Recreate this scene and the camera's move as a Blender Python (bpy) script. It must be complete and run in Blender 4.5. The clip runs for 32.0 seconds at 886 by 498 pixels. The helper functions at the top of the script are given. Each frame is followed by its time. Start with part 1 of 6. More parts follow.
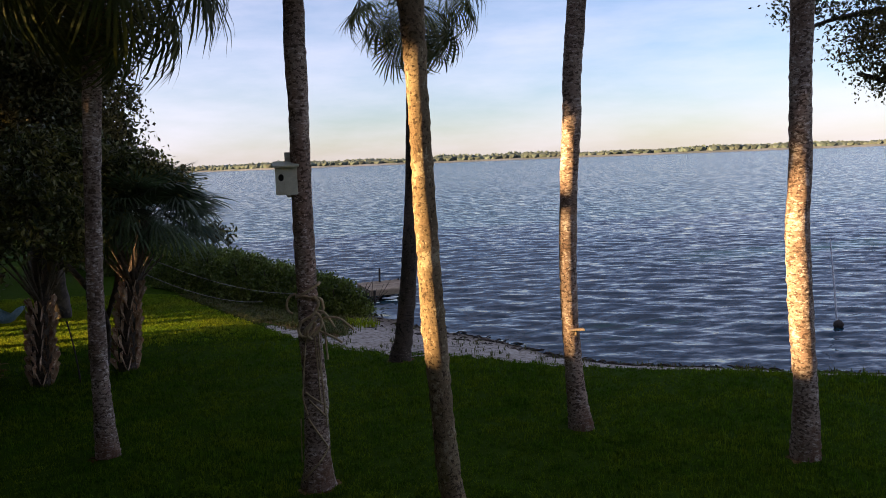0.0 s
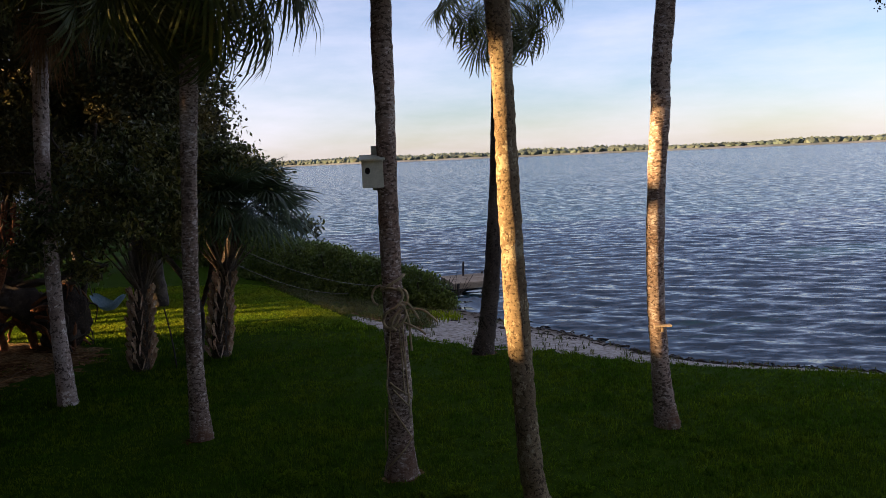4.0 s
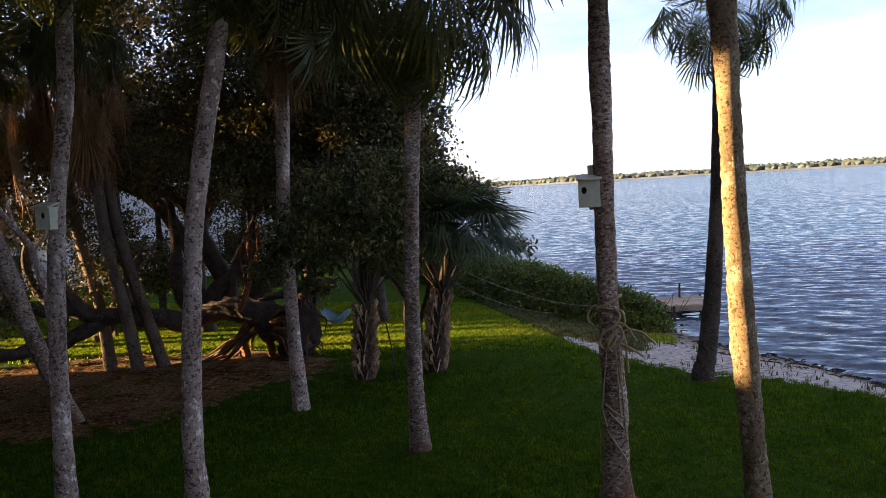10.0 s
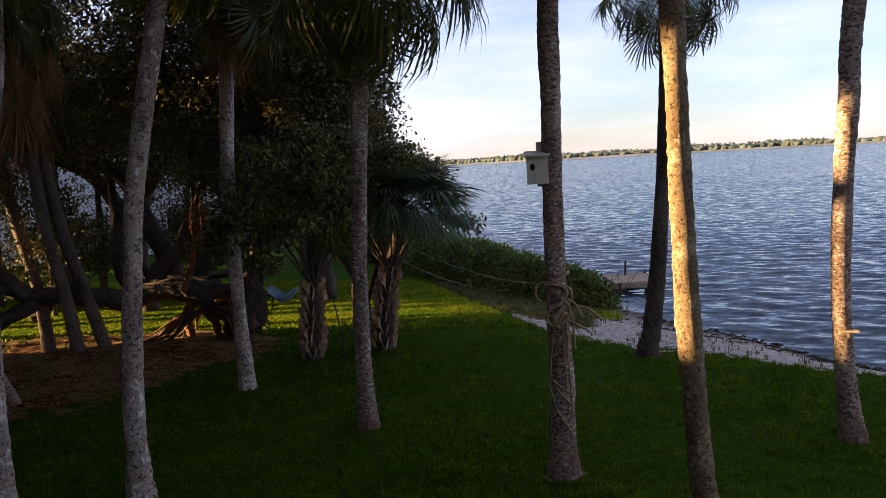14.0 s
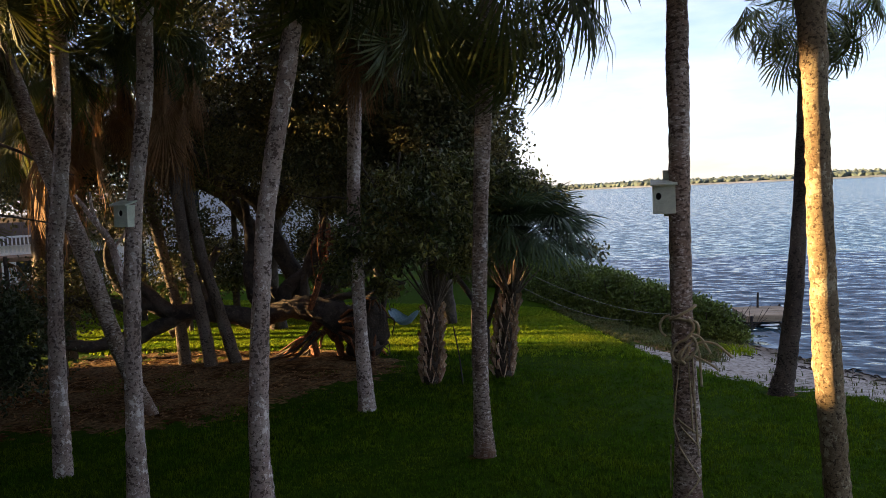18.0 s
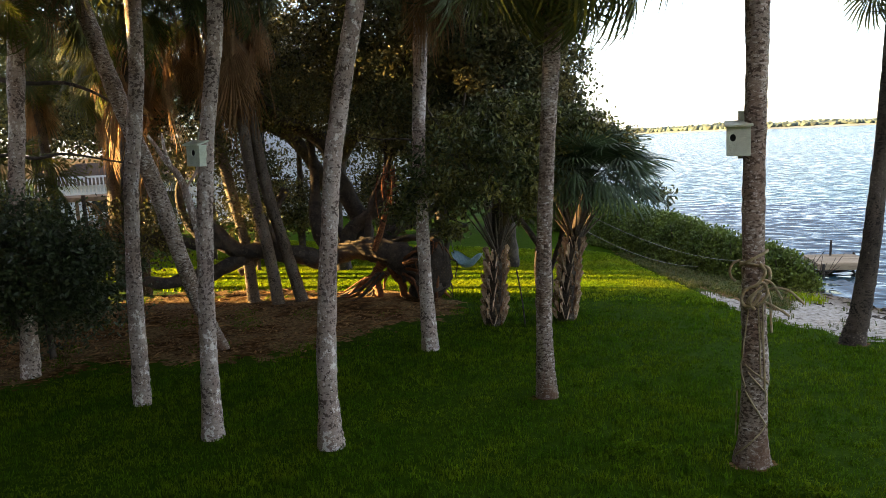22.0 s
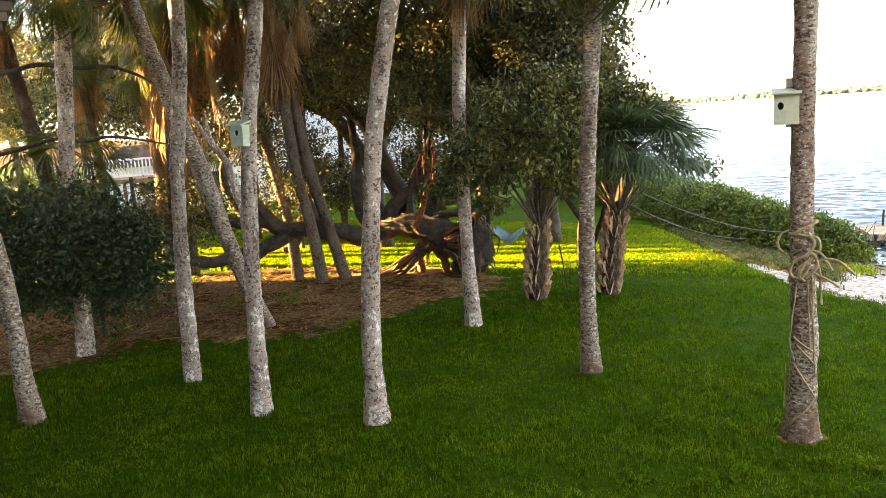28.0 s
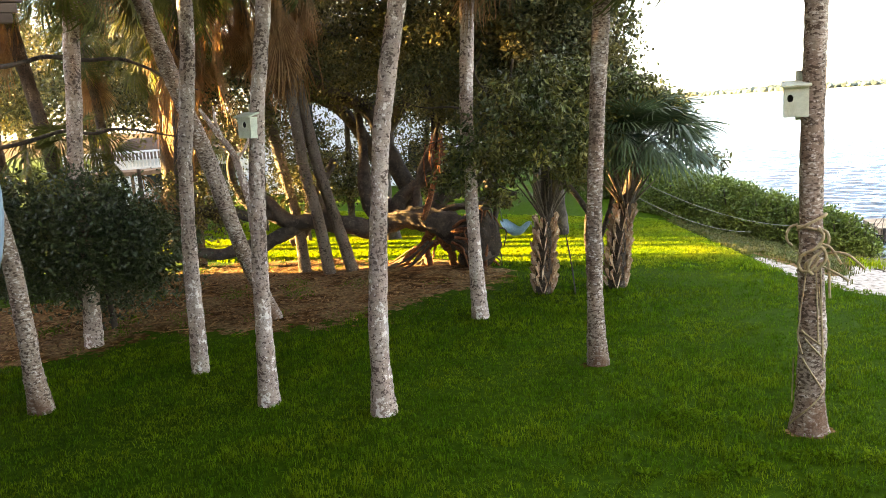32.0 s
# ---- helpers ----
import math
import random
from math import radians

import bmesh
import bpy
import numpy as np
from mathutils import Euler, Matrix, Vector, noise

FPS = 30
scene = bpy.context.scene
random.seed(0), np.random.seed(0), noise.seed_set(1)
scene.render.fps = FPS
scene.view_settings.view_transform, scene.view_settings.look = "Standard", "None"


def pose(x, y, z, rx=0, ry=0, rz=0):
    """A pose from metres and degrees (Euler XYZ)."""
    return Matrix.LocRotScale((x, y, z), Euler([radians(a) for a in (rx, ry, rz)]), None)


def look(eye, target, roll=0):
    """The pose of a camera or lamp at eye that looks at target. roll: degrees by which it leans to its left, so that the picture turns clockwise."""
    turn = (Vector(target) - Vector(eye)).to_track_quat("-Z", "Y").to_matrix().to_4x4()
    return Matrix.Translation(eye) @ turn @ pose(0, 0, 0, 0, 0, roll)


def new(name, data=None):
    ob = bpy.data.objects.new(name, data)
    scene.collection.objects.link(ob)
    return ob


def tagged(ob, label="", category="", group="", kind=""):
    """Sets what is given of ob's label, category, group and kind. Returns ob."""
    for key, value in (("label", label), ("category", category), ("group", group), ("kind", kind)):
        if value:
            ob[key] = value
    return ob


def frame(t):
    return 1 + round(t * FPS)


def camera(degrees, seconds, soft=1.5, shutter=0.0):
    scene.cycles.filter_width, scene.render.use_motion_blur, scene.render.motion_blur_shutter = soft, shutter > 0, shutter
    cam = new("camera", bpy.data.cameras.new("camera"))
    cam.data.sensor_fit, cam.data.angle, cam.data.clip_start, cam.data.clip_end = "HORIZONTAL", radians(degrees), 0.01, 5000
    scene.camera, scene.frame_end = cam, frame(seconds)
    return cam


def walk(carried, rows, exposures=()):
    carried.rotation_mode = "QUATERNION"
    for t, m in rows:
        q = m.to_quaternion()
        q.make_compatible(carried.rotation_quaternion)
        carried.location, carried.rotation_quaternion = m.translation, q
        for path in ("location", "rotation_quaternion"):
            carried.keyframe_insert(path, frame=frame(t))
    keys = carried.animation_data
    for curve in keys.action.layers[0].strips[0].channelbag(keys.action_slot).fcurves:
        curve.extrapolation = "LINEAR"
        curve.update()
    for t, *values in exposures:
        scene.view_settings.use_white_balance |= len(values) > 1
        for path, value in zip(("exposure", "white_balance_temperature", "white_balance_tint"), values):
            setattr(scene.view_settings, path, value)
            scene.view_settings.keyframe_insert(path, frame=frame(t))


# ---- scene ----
cam = camera(57.40, 32.0, soft=0.5)
PATH = [
    (0, (0.286, 0.350, 4.307), (0.2769, 2.3376, 4.0855), -2.31),
    (0.5, (0.276, 0.343, 4.308), (0.2149, 2.3309, 4.0940), -2.51),
    (1, (0.281, 0.331, 4.311), (0.2032, 2.3184, 4.1037), -3.00),
    (1.5, (0.285, 0.333, 4.306), (0.2061, 2.3212, 4.1031), -2.58),
    (2, (0.276, 0.336, 4.301), (0.2052, 2.3243, 4.0964), -2.31),
    (2.5, (0.280, 0.340, 4.309), (0.2231, 2.3277, 4.0931), -2.22),
    (3, (0.279, 0.339, 4.306), (0.2173, 2.3269, 4.0995), -2.31),
    (3.5, (0.296, 0.315, 4.293), (0.1936, 2.3038, 4.1044), -2.81),
    (4, (0.286, 0.329, 4.295), (0.0699, 2.3044, 4.0676), -2.53),
    (4.5, (0.314, 0.326, 4.310), (-0.1511, 2.2613, 4.1084), -4.07),
    (6.5, (0.257, 0.219, 4.305), (-0.3880, 2.1057, 4.1536), -4.89),
    (7, (0.236, 0.229, 4.311), (-0.5057, 2.0788, 4.1424), -5.23),
    (7.5, (0.196, 0.239, 4.289), (-0.6054, 2.0619, 4.1003), -3.89),
    (8, (0.207, 0.226, 4.290), (-0.5946, 2.0484, 4.1000), -2.84),
    (8.5, (0.223, 0.219, 4.308), (-0.5765, 2.0480, 4.1787), -5.44),
    (9, (0.226, 0.205, 4.289), (-0.6708, 1.9889, 4.1783), -4.9),
    (9.5, (0.215, 0.216, 4.300), (-0.6474, 2.0151, 4.1612), -4.17),
    (10, (0.216, 0.243, 4.302), (-0.4968, 2.1059, 4.1500), -3.51),
    (10.5, (0.204, 0.283, 4.288), (-0.4702, 2.1586, 4.1207), -3.17),
    (11, (0.209, 0.296, 4.294), (-0.4260, 2.1854, 4.1370), -3.60),
    (11.5, (0.195, 0.295, 4.297), (-0.4473, 2.1827, 4.1362), -3.50),
    (12, (0.209, 0.254, 4.291), (-0.4396, 2.1387, 4.1238), -3.29),
    (12.5, (0.213, 0.263, 4.286), (-0.4242, 2.1511, 4.1161), -3.47),
    (13, (0.216, 0.286, 4.278), (-0.4008, 2.1794, 4.0905), -3.41),
    (13.5, (0.201, 0.326, 4.275), (-0.4045, 2.2219, 4.0773), -3.25),
    (15.5, (0.199, 0.327, 4.272), (-0.3759, 2.2260, 4.0170), -3.41),
    (16, (0.226, 0.345, 4.279), (-0.4123, 2.2300, 4.0852), -3.92),
    (16.5, (0.205, 0.364, 4.311), (-0.5602, 2.2093, 4.2071), -4.71),
    (17, (0.172, 0.366, 4.309), (-0.7004, 2.1625, 4.1944), -4.43),
    (17.5, (0.150, 0.392, 4.296), (-0.7593, 2.1667, 4.1378), -3.48),
    (18, (0.196, 0.389, 4.317), (-0.6766, 2.1832, 4.1793), -2.73),
    (18.5, (0.165, 0.398, 4.294), (-0.7440, 2.1717, 4.1248), -2.53),
    (19, (0.117, 0.380, 4.287), (-0.8206, 2.1369, 4.1001), -1.92),
    (19.5, (0.143, 0.376, 4.290), (-0.8253, 2.1164, 4.1108), -2.11),
    (20, (0.162, 0.346, 4.290), (-0.8142, 2.0840, 4.1269), -2.43),
    (20.5, (0.160, 0.351, 4.293), (-0.8166, 2.0888, 4.1273), -2.15),
    (21, (0.153, 0.352, 4.291), (-0.8336, 2.0794, 4.0867), -1.54),
    (21.5, (0.149, 0.344, 4.286), (-0.8497, 2.0604, 4.0492), -1.70),
    (22, (0.148, 0.347, 4.285), (-0.8565, 2.0553, 4.0167), -2.53),
    (22.5, (0.152, 0.345, 4.292), (-0.8700, 2.0412, 4.0109), -3.46),
    (23, (0.139, 0.355, 4.288), (-0.8908, 2.0483, 4.0151), -3.49),
    (23.5, (0.141, 0.358, 4.282), (-0.8884, 2.0523, 4.0146), -3.47),
    (24, (0.137, 0.354, 4.282), (-0.8914, 2.0455, 3.9966), -3.56),
    (24.5, (0.141, 0.357, 4.274), (-0.8935, 2.0421, 3.9729), -3.56),
    (25, (0.136, 0.356, 4.275), (-0.8939, 2.0431, 3.9704), -3.36),
    (25.5, (0.148, 0.351, 4.285), (-0.8983, 2.0283, 3.9802), -3.55),
    (27.5, (0.136, 0.337, 4.274), (-0.9553, 1.9832, 3.9586), -3.93),
    (28, (0.150, 0.331, 4.280), (-0.9402, 1.9765, 3.9590), -3.78),
    (28.5, (0.138, 0.318, 4.274), (-0.9550, 1.9635, 3.9650), -3.75),
    (29, (0.133, 0.311, 4.267), (-0.9607, 1.9556, 3.9524), -3.94),
    (29.5, (0.140, 0.305, 4.266), (-0.9503, 1.9513, 3.9504), -3.93),
    (30, (0.134, 0.311, 4.267), (-0.9646, 1.9521, 3.9536), -4.02),
    (30.5, (0.139, 0.314, 4.263), (-0.9669, 1.9502, 3.9454), -4.25),
    (31, (0.145, 0.320, 4.270), (-0.9630, 1.9546, 3.9555), -4.24),
    (31.5, (0.138, 0.311, 4.266), (-0.9754, 1.9419, 3.9478), -4.21),
    (32, (0.138, 0.320, 4.272), (-0.9645, 1.9539, 3.9353), -3.71),
]
EXPOSURES = [(0, 2.12, 6400, 28), (4.5, 2.12, 6400, 28), (7, 2.25, 6500, 30), (8, 2.65, 6450, 30), (9, 2.75, 6400, 30), (10, 2.85, 6300, 29), (11.5, 2.56, 6300, 29), (13, 2.45, 6400, 30), (16.5, 2.55, 6450, 28), (19, 3.0, 6450, 20), (21, 3.5, 6850, 16), (22, 3.72, 7200, 14), (23, 4.2, 7600, 12), (25, 4.35, 7800, 12), (28, 5.08, 8200, 14), (32, 5.12, 8000, 15)]
walk(cam, [(t, look(eye, target, roll)) for t, eye, target, roll in PATH], EXPOSURES)

# ---- world and light ----
SUN_WAY = Vector((0.948, 0.290, -0.170)).normalized()      # the way the evening light travels
world = bpy.data.worlds.new("evening_sky")
scene.world = world
world.use_nodes = True
wn, wl = world.node_tree.nodes, world.node_tree.links
wn.clear()
w_out, w_bg = wn.new("ShaderNodeOutputWorld"), wn.new("ShaderNodeBackground")
w_sky = wn.new("ShaderNodeTexSky")
w_sky.sky_type, w_sky.sun_disc = "NISHITA", False
w_sky.sun_elevation, w_sky.sun_rotation = radians(10), radians(253)
w_sky.air_density, w_sky.dust_density, w_sky.ozone_density = 1.0, 0.3, 3.5
w_co, w_map, w_cl = wn.new("ShaderNodeTexCoord"), wn.new("ShaderNodeMapping"), wn.new("ShaderNodeTexNoise")
w_map.inputs["Scale"].default_value = (1.6, 1.6, 7.0)
w_cl.inputs["Scale"].default_value, w_cl.inputs["Detail"].default_value, w_cl.inputs["Roughness"].default_value = 1.7, 7.0, 0.6
w_ramp = wn.new("ShaderNodeValToRGB")
w_ramp.color_ramp.elements[0].position, w_ramp.color_ramp.elements[1].position = 0.30, 0.80
w_ramp.color_ramp.elements[0].color, w_ramp.color_ramp.elements[1].color = (0.05, 0.05, 0.05, 1), (0.62, 0.62, 0.62, 1)
w_mix = wn.new("ShaderNodeMix")
w_mix.data_type = "RGBA"
w_mix.inputs["B"].default_value = (5.2, 5.3, 5.7, 1)
wl.new(w_co.outputs["Generated"], w_map.inputs["Vector"])
wl.new(w_map.outputs["Vector"], w_cl.inputs["Vector"])
wl.new(w_cl.outputs["Fac"], w_ramp.inputs["Fac"])
wl.new(w_ramp.outputs["Color"], w_mix.inputs["Factor"])
wl.new(w_sky.outputs["Color"], w_mix.inputs["A"])
wl.new(w_mix.outputs["Result"], w_bg.inputs["Color"])
wl.new(w_bg.outputs["Background"], w_out.inputs["Surface"])
w_bg.inputs["Strength"].default_value = 0.05
sun = new("sun", bpy.data.lights.new("sun", "SUN"))
sun.data.energy, sun.data.angle, sun.data.color = 5.0, radians(0.6), (1.0, 0.70, 0.30)
sun.matrix_world = look((0, 0, 0), SUN_WAY)
sun.location = (-40, -16, 20)

# ---- materials ----
def material(name, base, rough=0.8, metal=0.0, second=None, scale=6.0, third=None, fine=60.0, bump=0.3, dist=0.01, stretch=(1, 1, 1),
             translucent=0.0, island=0.0, obj_rand=0.0, spec=0.3, lo=0.4, hi=0.62):
    """Colour mixed from two noises, with bump; island or obj_rand vary its brightness from piece to piece."""
    mat = bpy.data.materials.new(name)
    mat.use_nodes = True
    n, l = mat.node_tree.nodes, mat.node_tree.links
    b = n["Principled BSDF"]
    out = n["Material Output"]
    b.inputs["Roughness"].default_value, b.inputs["Metallic"].default_value = rough, metal
    b.inputs["Specular IOR Level"].default_value = spec
    co, mp = n.new("ShaderNodeTexCoord"), n.new("ShaderNodeMapping")
    mp.inputs["Scale"].default_value = stretch
    l.new(co.outputs["Object"], mp.inputs["Vector"])
    def noise_tex(s, detail=5.0):
        t = n.new("ShaderNodeTexNoise")
        t.inputs["Scale"].default_value, t.inputs["Detail"].default_value, t.inputs["Roughness"].default_value = s, detail, 0.62
        l.new(mp.outputs["Vector"], t.inputs["Vector"])
        return t
    def ramp(tex, a, z, first, last):
        r = n.new("ShaderNodeValToRGB")
        r.color_ramp.elements[0].position, r.color_ramp.elements[1].position = a, z
        r.color_ramp.elements[0].color, r.color_ramp.elements[1].color = first, last
        l.new(tex.outputs["Fac"], r.inputs["Fac"])
        return r
    def mix(fac, a, z, kind="MIX"):
        m = n.new("ShaderNodeMix")
        m.data_type, m.blend_type = "RGBA", kind
        for socket, v in (("Factor", fac), ("A", a), ("B", z)):
            if isinstance(v, (int, float)):
                m.inputs[socket].default_value = v
            elif isinstance(v, tuple):
                m.inputs[socket].default_value = v
            else:
                l.new(v, m.inputs[socket])
        return m.outputs["Result"]
    c4 = lambda c: (*c, 1.0)
    second = second or tuple(v * 0.7 for v in base)
    big, small = noise_tex(scale), noise_tex(fine, 4.0)
    colour = mix(ramp(big, lo, hi, (0, 0, 0, 1), (1, 1, 1, 1)).outputs["Color"], c4(base), c4(second))
    if third:
        mid = noise_tex(scale * 3.7, 8.0)
        colour = mix(ramp(mid, 0.55, 0.66, (0, 0, 0, 1), (1, 1, 1, 1)).outputs["Color"], colour, c4(third))
    colour = mix(1.0, colour, ramp(small, 0.25, 0.75, (0.72, 0.72, 0.72, 1), (1.25, 1.25, 1.25, 1)).outputs["Color"], "MULTIPLY")
    for share, source in ((island, "Random Per Island"), (obj_rand, "Random")):
        if share:
            g = n.new("ShaderNodeNewGeometry" if source != "Random" else "ShaderNodeObjectInfo")
            mr = n.new("ShaderNodeMapRange")
            mr.inputs["To Min"].default_value, mr.inputs["To Max"].default_value = 1 - share, 1 + share
            l.new(g.outputs[source], mr.inputs["Value"])
            colour = mix(1.0, colour, mr.outputs["Result"], "MULTIPLY")
    l.new(colour, b.inputs["Base Color"])
    if bump:
        bp = n.new("ShaderNodeBump")
        bp.inputs["Strength"].default_value, bp.inputs["Distance"].default_value = bump, dist
        l.new(small.outputs["Fac"], bp.inputs["Height"])
        l.new(bp.outputs["Normal"], b.inputs["Normal"])
    if translucent:
        tr, ms = n.new("ShaderNodeBsdfTranslucent"), n.new("ShaderNodeMixShader")
        l.new(colour, tr.inputs["Color"])
        ms.inputs["Fac"].default_value = translucent
        l.new(b.outputs["BSDF"], ms.inputs[1])
        l.new(tr.outputs["BSDF"], ms.inputs[2])
        l.new(ms.outputs["Shader"], out.inputs["Surface"])
    return mat


def palm_bark(name, pale, dark, spot, ring_pitch=0.085, speckle=26.0, cut=0.56, flat=1.6, foot=None, share=0.95, dark_cut=0.57, dark_share=-0.8):
    """Bark with uneven ring scars, blotches and speckles of lichen."""
    mat = material(name, pale, 0.92, second=dark, scale=1.9, fine=38, bump=0.0, stretch=(1, 1, 0.7), obj_rand=0.12, lo=0.40, hi=0.62)
    n, l = mat.node_tree.nodes, mat.node_tree.links
    b = n["Principled BSDF"]
    old = b.inputs["Base Color"].links[0].from_socket
    co = n.new("ShaderNodeTexCoord")
    def tex(s, stretch, detail):
        mp, t = n.new("ShaderNodeMapping"), n.new("ShaderNodeTexNoise")
        mp.inputs["Scale"].default_value = stretch
        t.inputs["Scale"].default_value, t.inputs["Detail"].default_value, t.inputs["Roughness"].default_value = s, detail, 0.7
        l.new(co.outputs["Object"], mp.inputs["Vector"])
        l.new(mp.outputs["Vector"], t.inputs["Vector"])
        return t
    def step(sock, a, z):
        r = n.new("ShaderNodeMapRange")
        r.inputs["From Min"].default_value, r.inputs["From Max"].default_value = a, z
        l.new(sock, r.inputs["Value"])
        return r.outputs["Result"]
    def blend(fac, a, colour):
        m = n.new("ShaderNodeMix")
        m.data_type = "RGBA"
        l.new(fac, m.inputs["Factor"]), l.new(a, m.inputs["A"])
        m.inputs["B"].default_value = (*colour, 1)
        return m.outputs["Result"]
    wave = n.new("ShaderNodeTexWave")
    wave.wave_type, wave.bands_direction, wave.wave_profile = "BANDS", "Z", "SAW"
    wave.inputs["Scale"].default_value, wave.inputs["Distortion"].default_value = 0.314 / ring_pitch, 4.0
    wave.inputs["Detail"].default_value, wave.inputs["Detail Scale"].default_value = 3.0, 3.0
    l.new(co.outputs["Object"], wave.inputs["Vector"])
    dark_low = tuple(v * 0.42 for v in dark)
    c = blend(step(wave.outputs["Fac"], 0.86, 1.10), old, dark_low)
    def patched(fine_tex, patch_tex, share):
        m1, m2 = n.new("ShaderNodeMath"), n.new("ShaderNodeMath")
        m1.operation, m2.operation = "MULTIPLY_ADD", "ADD"
        l.new(patch_tex.outputs["Fac"], m1.inputs[0])
        m1.inputs[1].default_value, m1.inputs[2].default_value = share, -0.5 * share
        l.new(fine_tex.outputs["Fac"], m2.inputs[0]), l.new(m1.outputs[0], m2.inputs[1])
        return m2.outputs[0]
    patch = tex(3.6, (1, 1, 0.5), 4)
    c = blend(step(patched(tex(speckle * 0.8, (1, 1, flat), 3), patch, share), cut + 0.055, cut + 0.12), c, spot)
    c = blend(step(patched(tex(speckle * 0.95, (1, 1, 0.7 + 0.5 * flat), 2.5), patch, dark_share), dark_cut, dark_cut + 0.045), c, dark_low)
    if foot:
        sep, up = n.new("ShaderNodeSeparateXYZ"), n.new("ShaderNodeMath")
        l.new(co.outputs["Object"], sep.inputs["Vector"])
        up.operation, up.inputs[1].default_value, up.inputs[2].default_value = "MULTIPLY_ADD", -0.12, 0.5
        l.new(sep.outputs["Z"], up.inputs[0])
        both = n.new("ShaderNodeMath")
        both.operation = "ADD"
        l.new(up.outputs[0], both.inputs[0]), l.new(tex(4.5, (1, 1, 0.4), 8).outputs["Fac"], both.inputs[1])
        c = blend(step(both.outputs[0], 0.93, 1.10), c, foot)
    l.new(c, b.inputs["Base Color"])
    add = n.new("ShaderNodeMath")
    add.operation = "ADD"
    l.new(tex(speckle * 1.5, (1, 1, 2.2), 6).outputs["Fac"], add.inputs[0]), l.new(wave.outputs["Fac"], add.inputs[1])
    bp = n.new("ShaderNodeBump")
    bp.inputs["Strength"].default_value, bp.inputs["Distance"].default_value = 0.9, 0.02
    l.new(add.outputs[0], bp.inputs["Height"])
    l.new(bp.outputs["Normal"], b.inputs["Normal"])
    return mat


M_TRUNK = palm_bark("palm_bark", (0.400, 0.305, 0.240), (0.250, 0.165, 0.118), (0.63, 0.545, 0.470), cut=0.50, speckle=17.0, flat=2.3, foot=(0.150, 0.078, 0.045), share=0.5, dark_cut=0.535, dark_share=-0.38)
M_TRUNK_PALE = palm_bark("lichen_palm_bark", (0.500, 0.390, 0.325), (0.310, 0.212, 0.168), (0.78, 0.690, 0.620), speckle=19.0, cut=0.53, flat=1.0)
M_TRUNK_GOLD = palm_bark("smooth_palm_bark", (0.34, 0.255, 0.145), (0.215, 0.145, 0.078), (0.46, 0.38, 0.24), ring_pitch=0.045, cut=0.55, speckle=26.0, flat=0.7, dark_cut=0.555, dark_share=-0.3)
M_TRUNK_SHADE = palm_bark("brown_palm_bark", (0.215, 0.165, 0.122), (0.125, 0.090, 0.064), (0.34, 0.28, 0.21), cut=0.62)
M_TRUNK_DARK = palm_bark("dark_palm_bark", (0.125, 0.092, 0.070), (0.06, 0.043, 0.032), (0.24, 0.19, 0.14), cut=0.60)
M_BOOT = material("palm_boot", (0.56, 0.39, 0.25), 0.9, second=(0.22, 0.095, 0.045), scale=5, third=(0.78, 0.66, 0.53), fine=40, bump=0.6, obj_rand=0.35)
M_FROND = material("palm_leaf", (0.062, 0.078, 0.014), 0.62, second=(0.115, 0.115, 0.020), scale=2.0, fine=30, bump=0, translucent=0.26, obj_rand=0.35, island=0.12)
M_FROND_BLUE = material("young_palm_leaf", (0.050, 0.082, 0.036), 0.42, second=(0.085, 0.122, 0.052), scale=2.0, fine=30, bump=0, translucent=0.3, obj_rand=0.35, island=0.12)
# dead-leaf brown, made lighter and more orange in place of sun on the skirts
M_DEAD = material("dead_palm_leaf", (0.220, 0.112, 0.046), 0.85, second=(0.36, 0.205, 0.090), scale=3, fine=30, bump=0, translucent=0.2, obj_rand=0.4, island=0.15)
M_BARK = material("oak_bark", (0.088, 0.066, 0.050), 0.95, second=(0.036, 0.028, 0.022), scale=3.0, third=(0.115, 0.088, 0.066), fine=26, bump=1.0, dist=0.03)
# torn wood's red-brown, raised towards orange to stand in for sunlight
M_ROOT = material("torn_root_wood", (0.21, 0.078, 0.030), 0.9, second=(0.075, 0.030, 0.014), scale=5.0, third=(0.30, 0.130, 0.055), fine=30, bump=0.8, dist=0.02)
M_SOIL = material("root_earth", (0.050, 0.034, 0.023), 0.95, second=(0.026, 0.018, 0.013), scale=4.0, third=(0.10, 0.062, 0.038), fine=30, bump=1.0, dist=0.05)
# the warm second colours of these two stand in for scattered sunlight
M_OAKLEAF = material("oak_leaf", (0.052, 0.062, 0.024), 0.5, second=(0.150, 0.122, 0.040), scale=0.8, fine=9, bump=0, translucent=0.2, island=0.6, spec=0.15)
M_PEPPER = material("glossy_leaf", (0.058, 0.076, 0.024), 0.4, second=(0.180, 0.155, 0.036), scale=0.9, fine=9, bump=0, translucent=0.25, island=0.7, spec=0.22)
M_MANGROVE = material("mangrove_leaf", (0.072, 0.115, 0.020), 0.42, second=(0.165, 0.205, 0.034), scale=0.6, fine=9, bump=0, translucent=0.3, island=0.45)
M_SHRUB = material("shrub_leaf", (0.035, 0.052, 0.018), 0.35, second=(0.055, 0.068, 0.024), scale=0.9, fine=9, bump=0, translucent=0.2, island=0.45)
M_GRASS = material("grass_blade", (0.053, 0.120, 0.0048), 0.7, second=(0.110, 0.166, 0.0068), scale=0.9, fine=6, bump=0, translucent=0.5, island=0.45, spec=0.04)
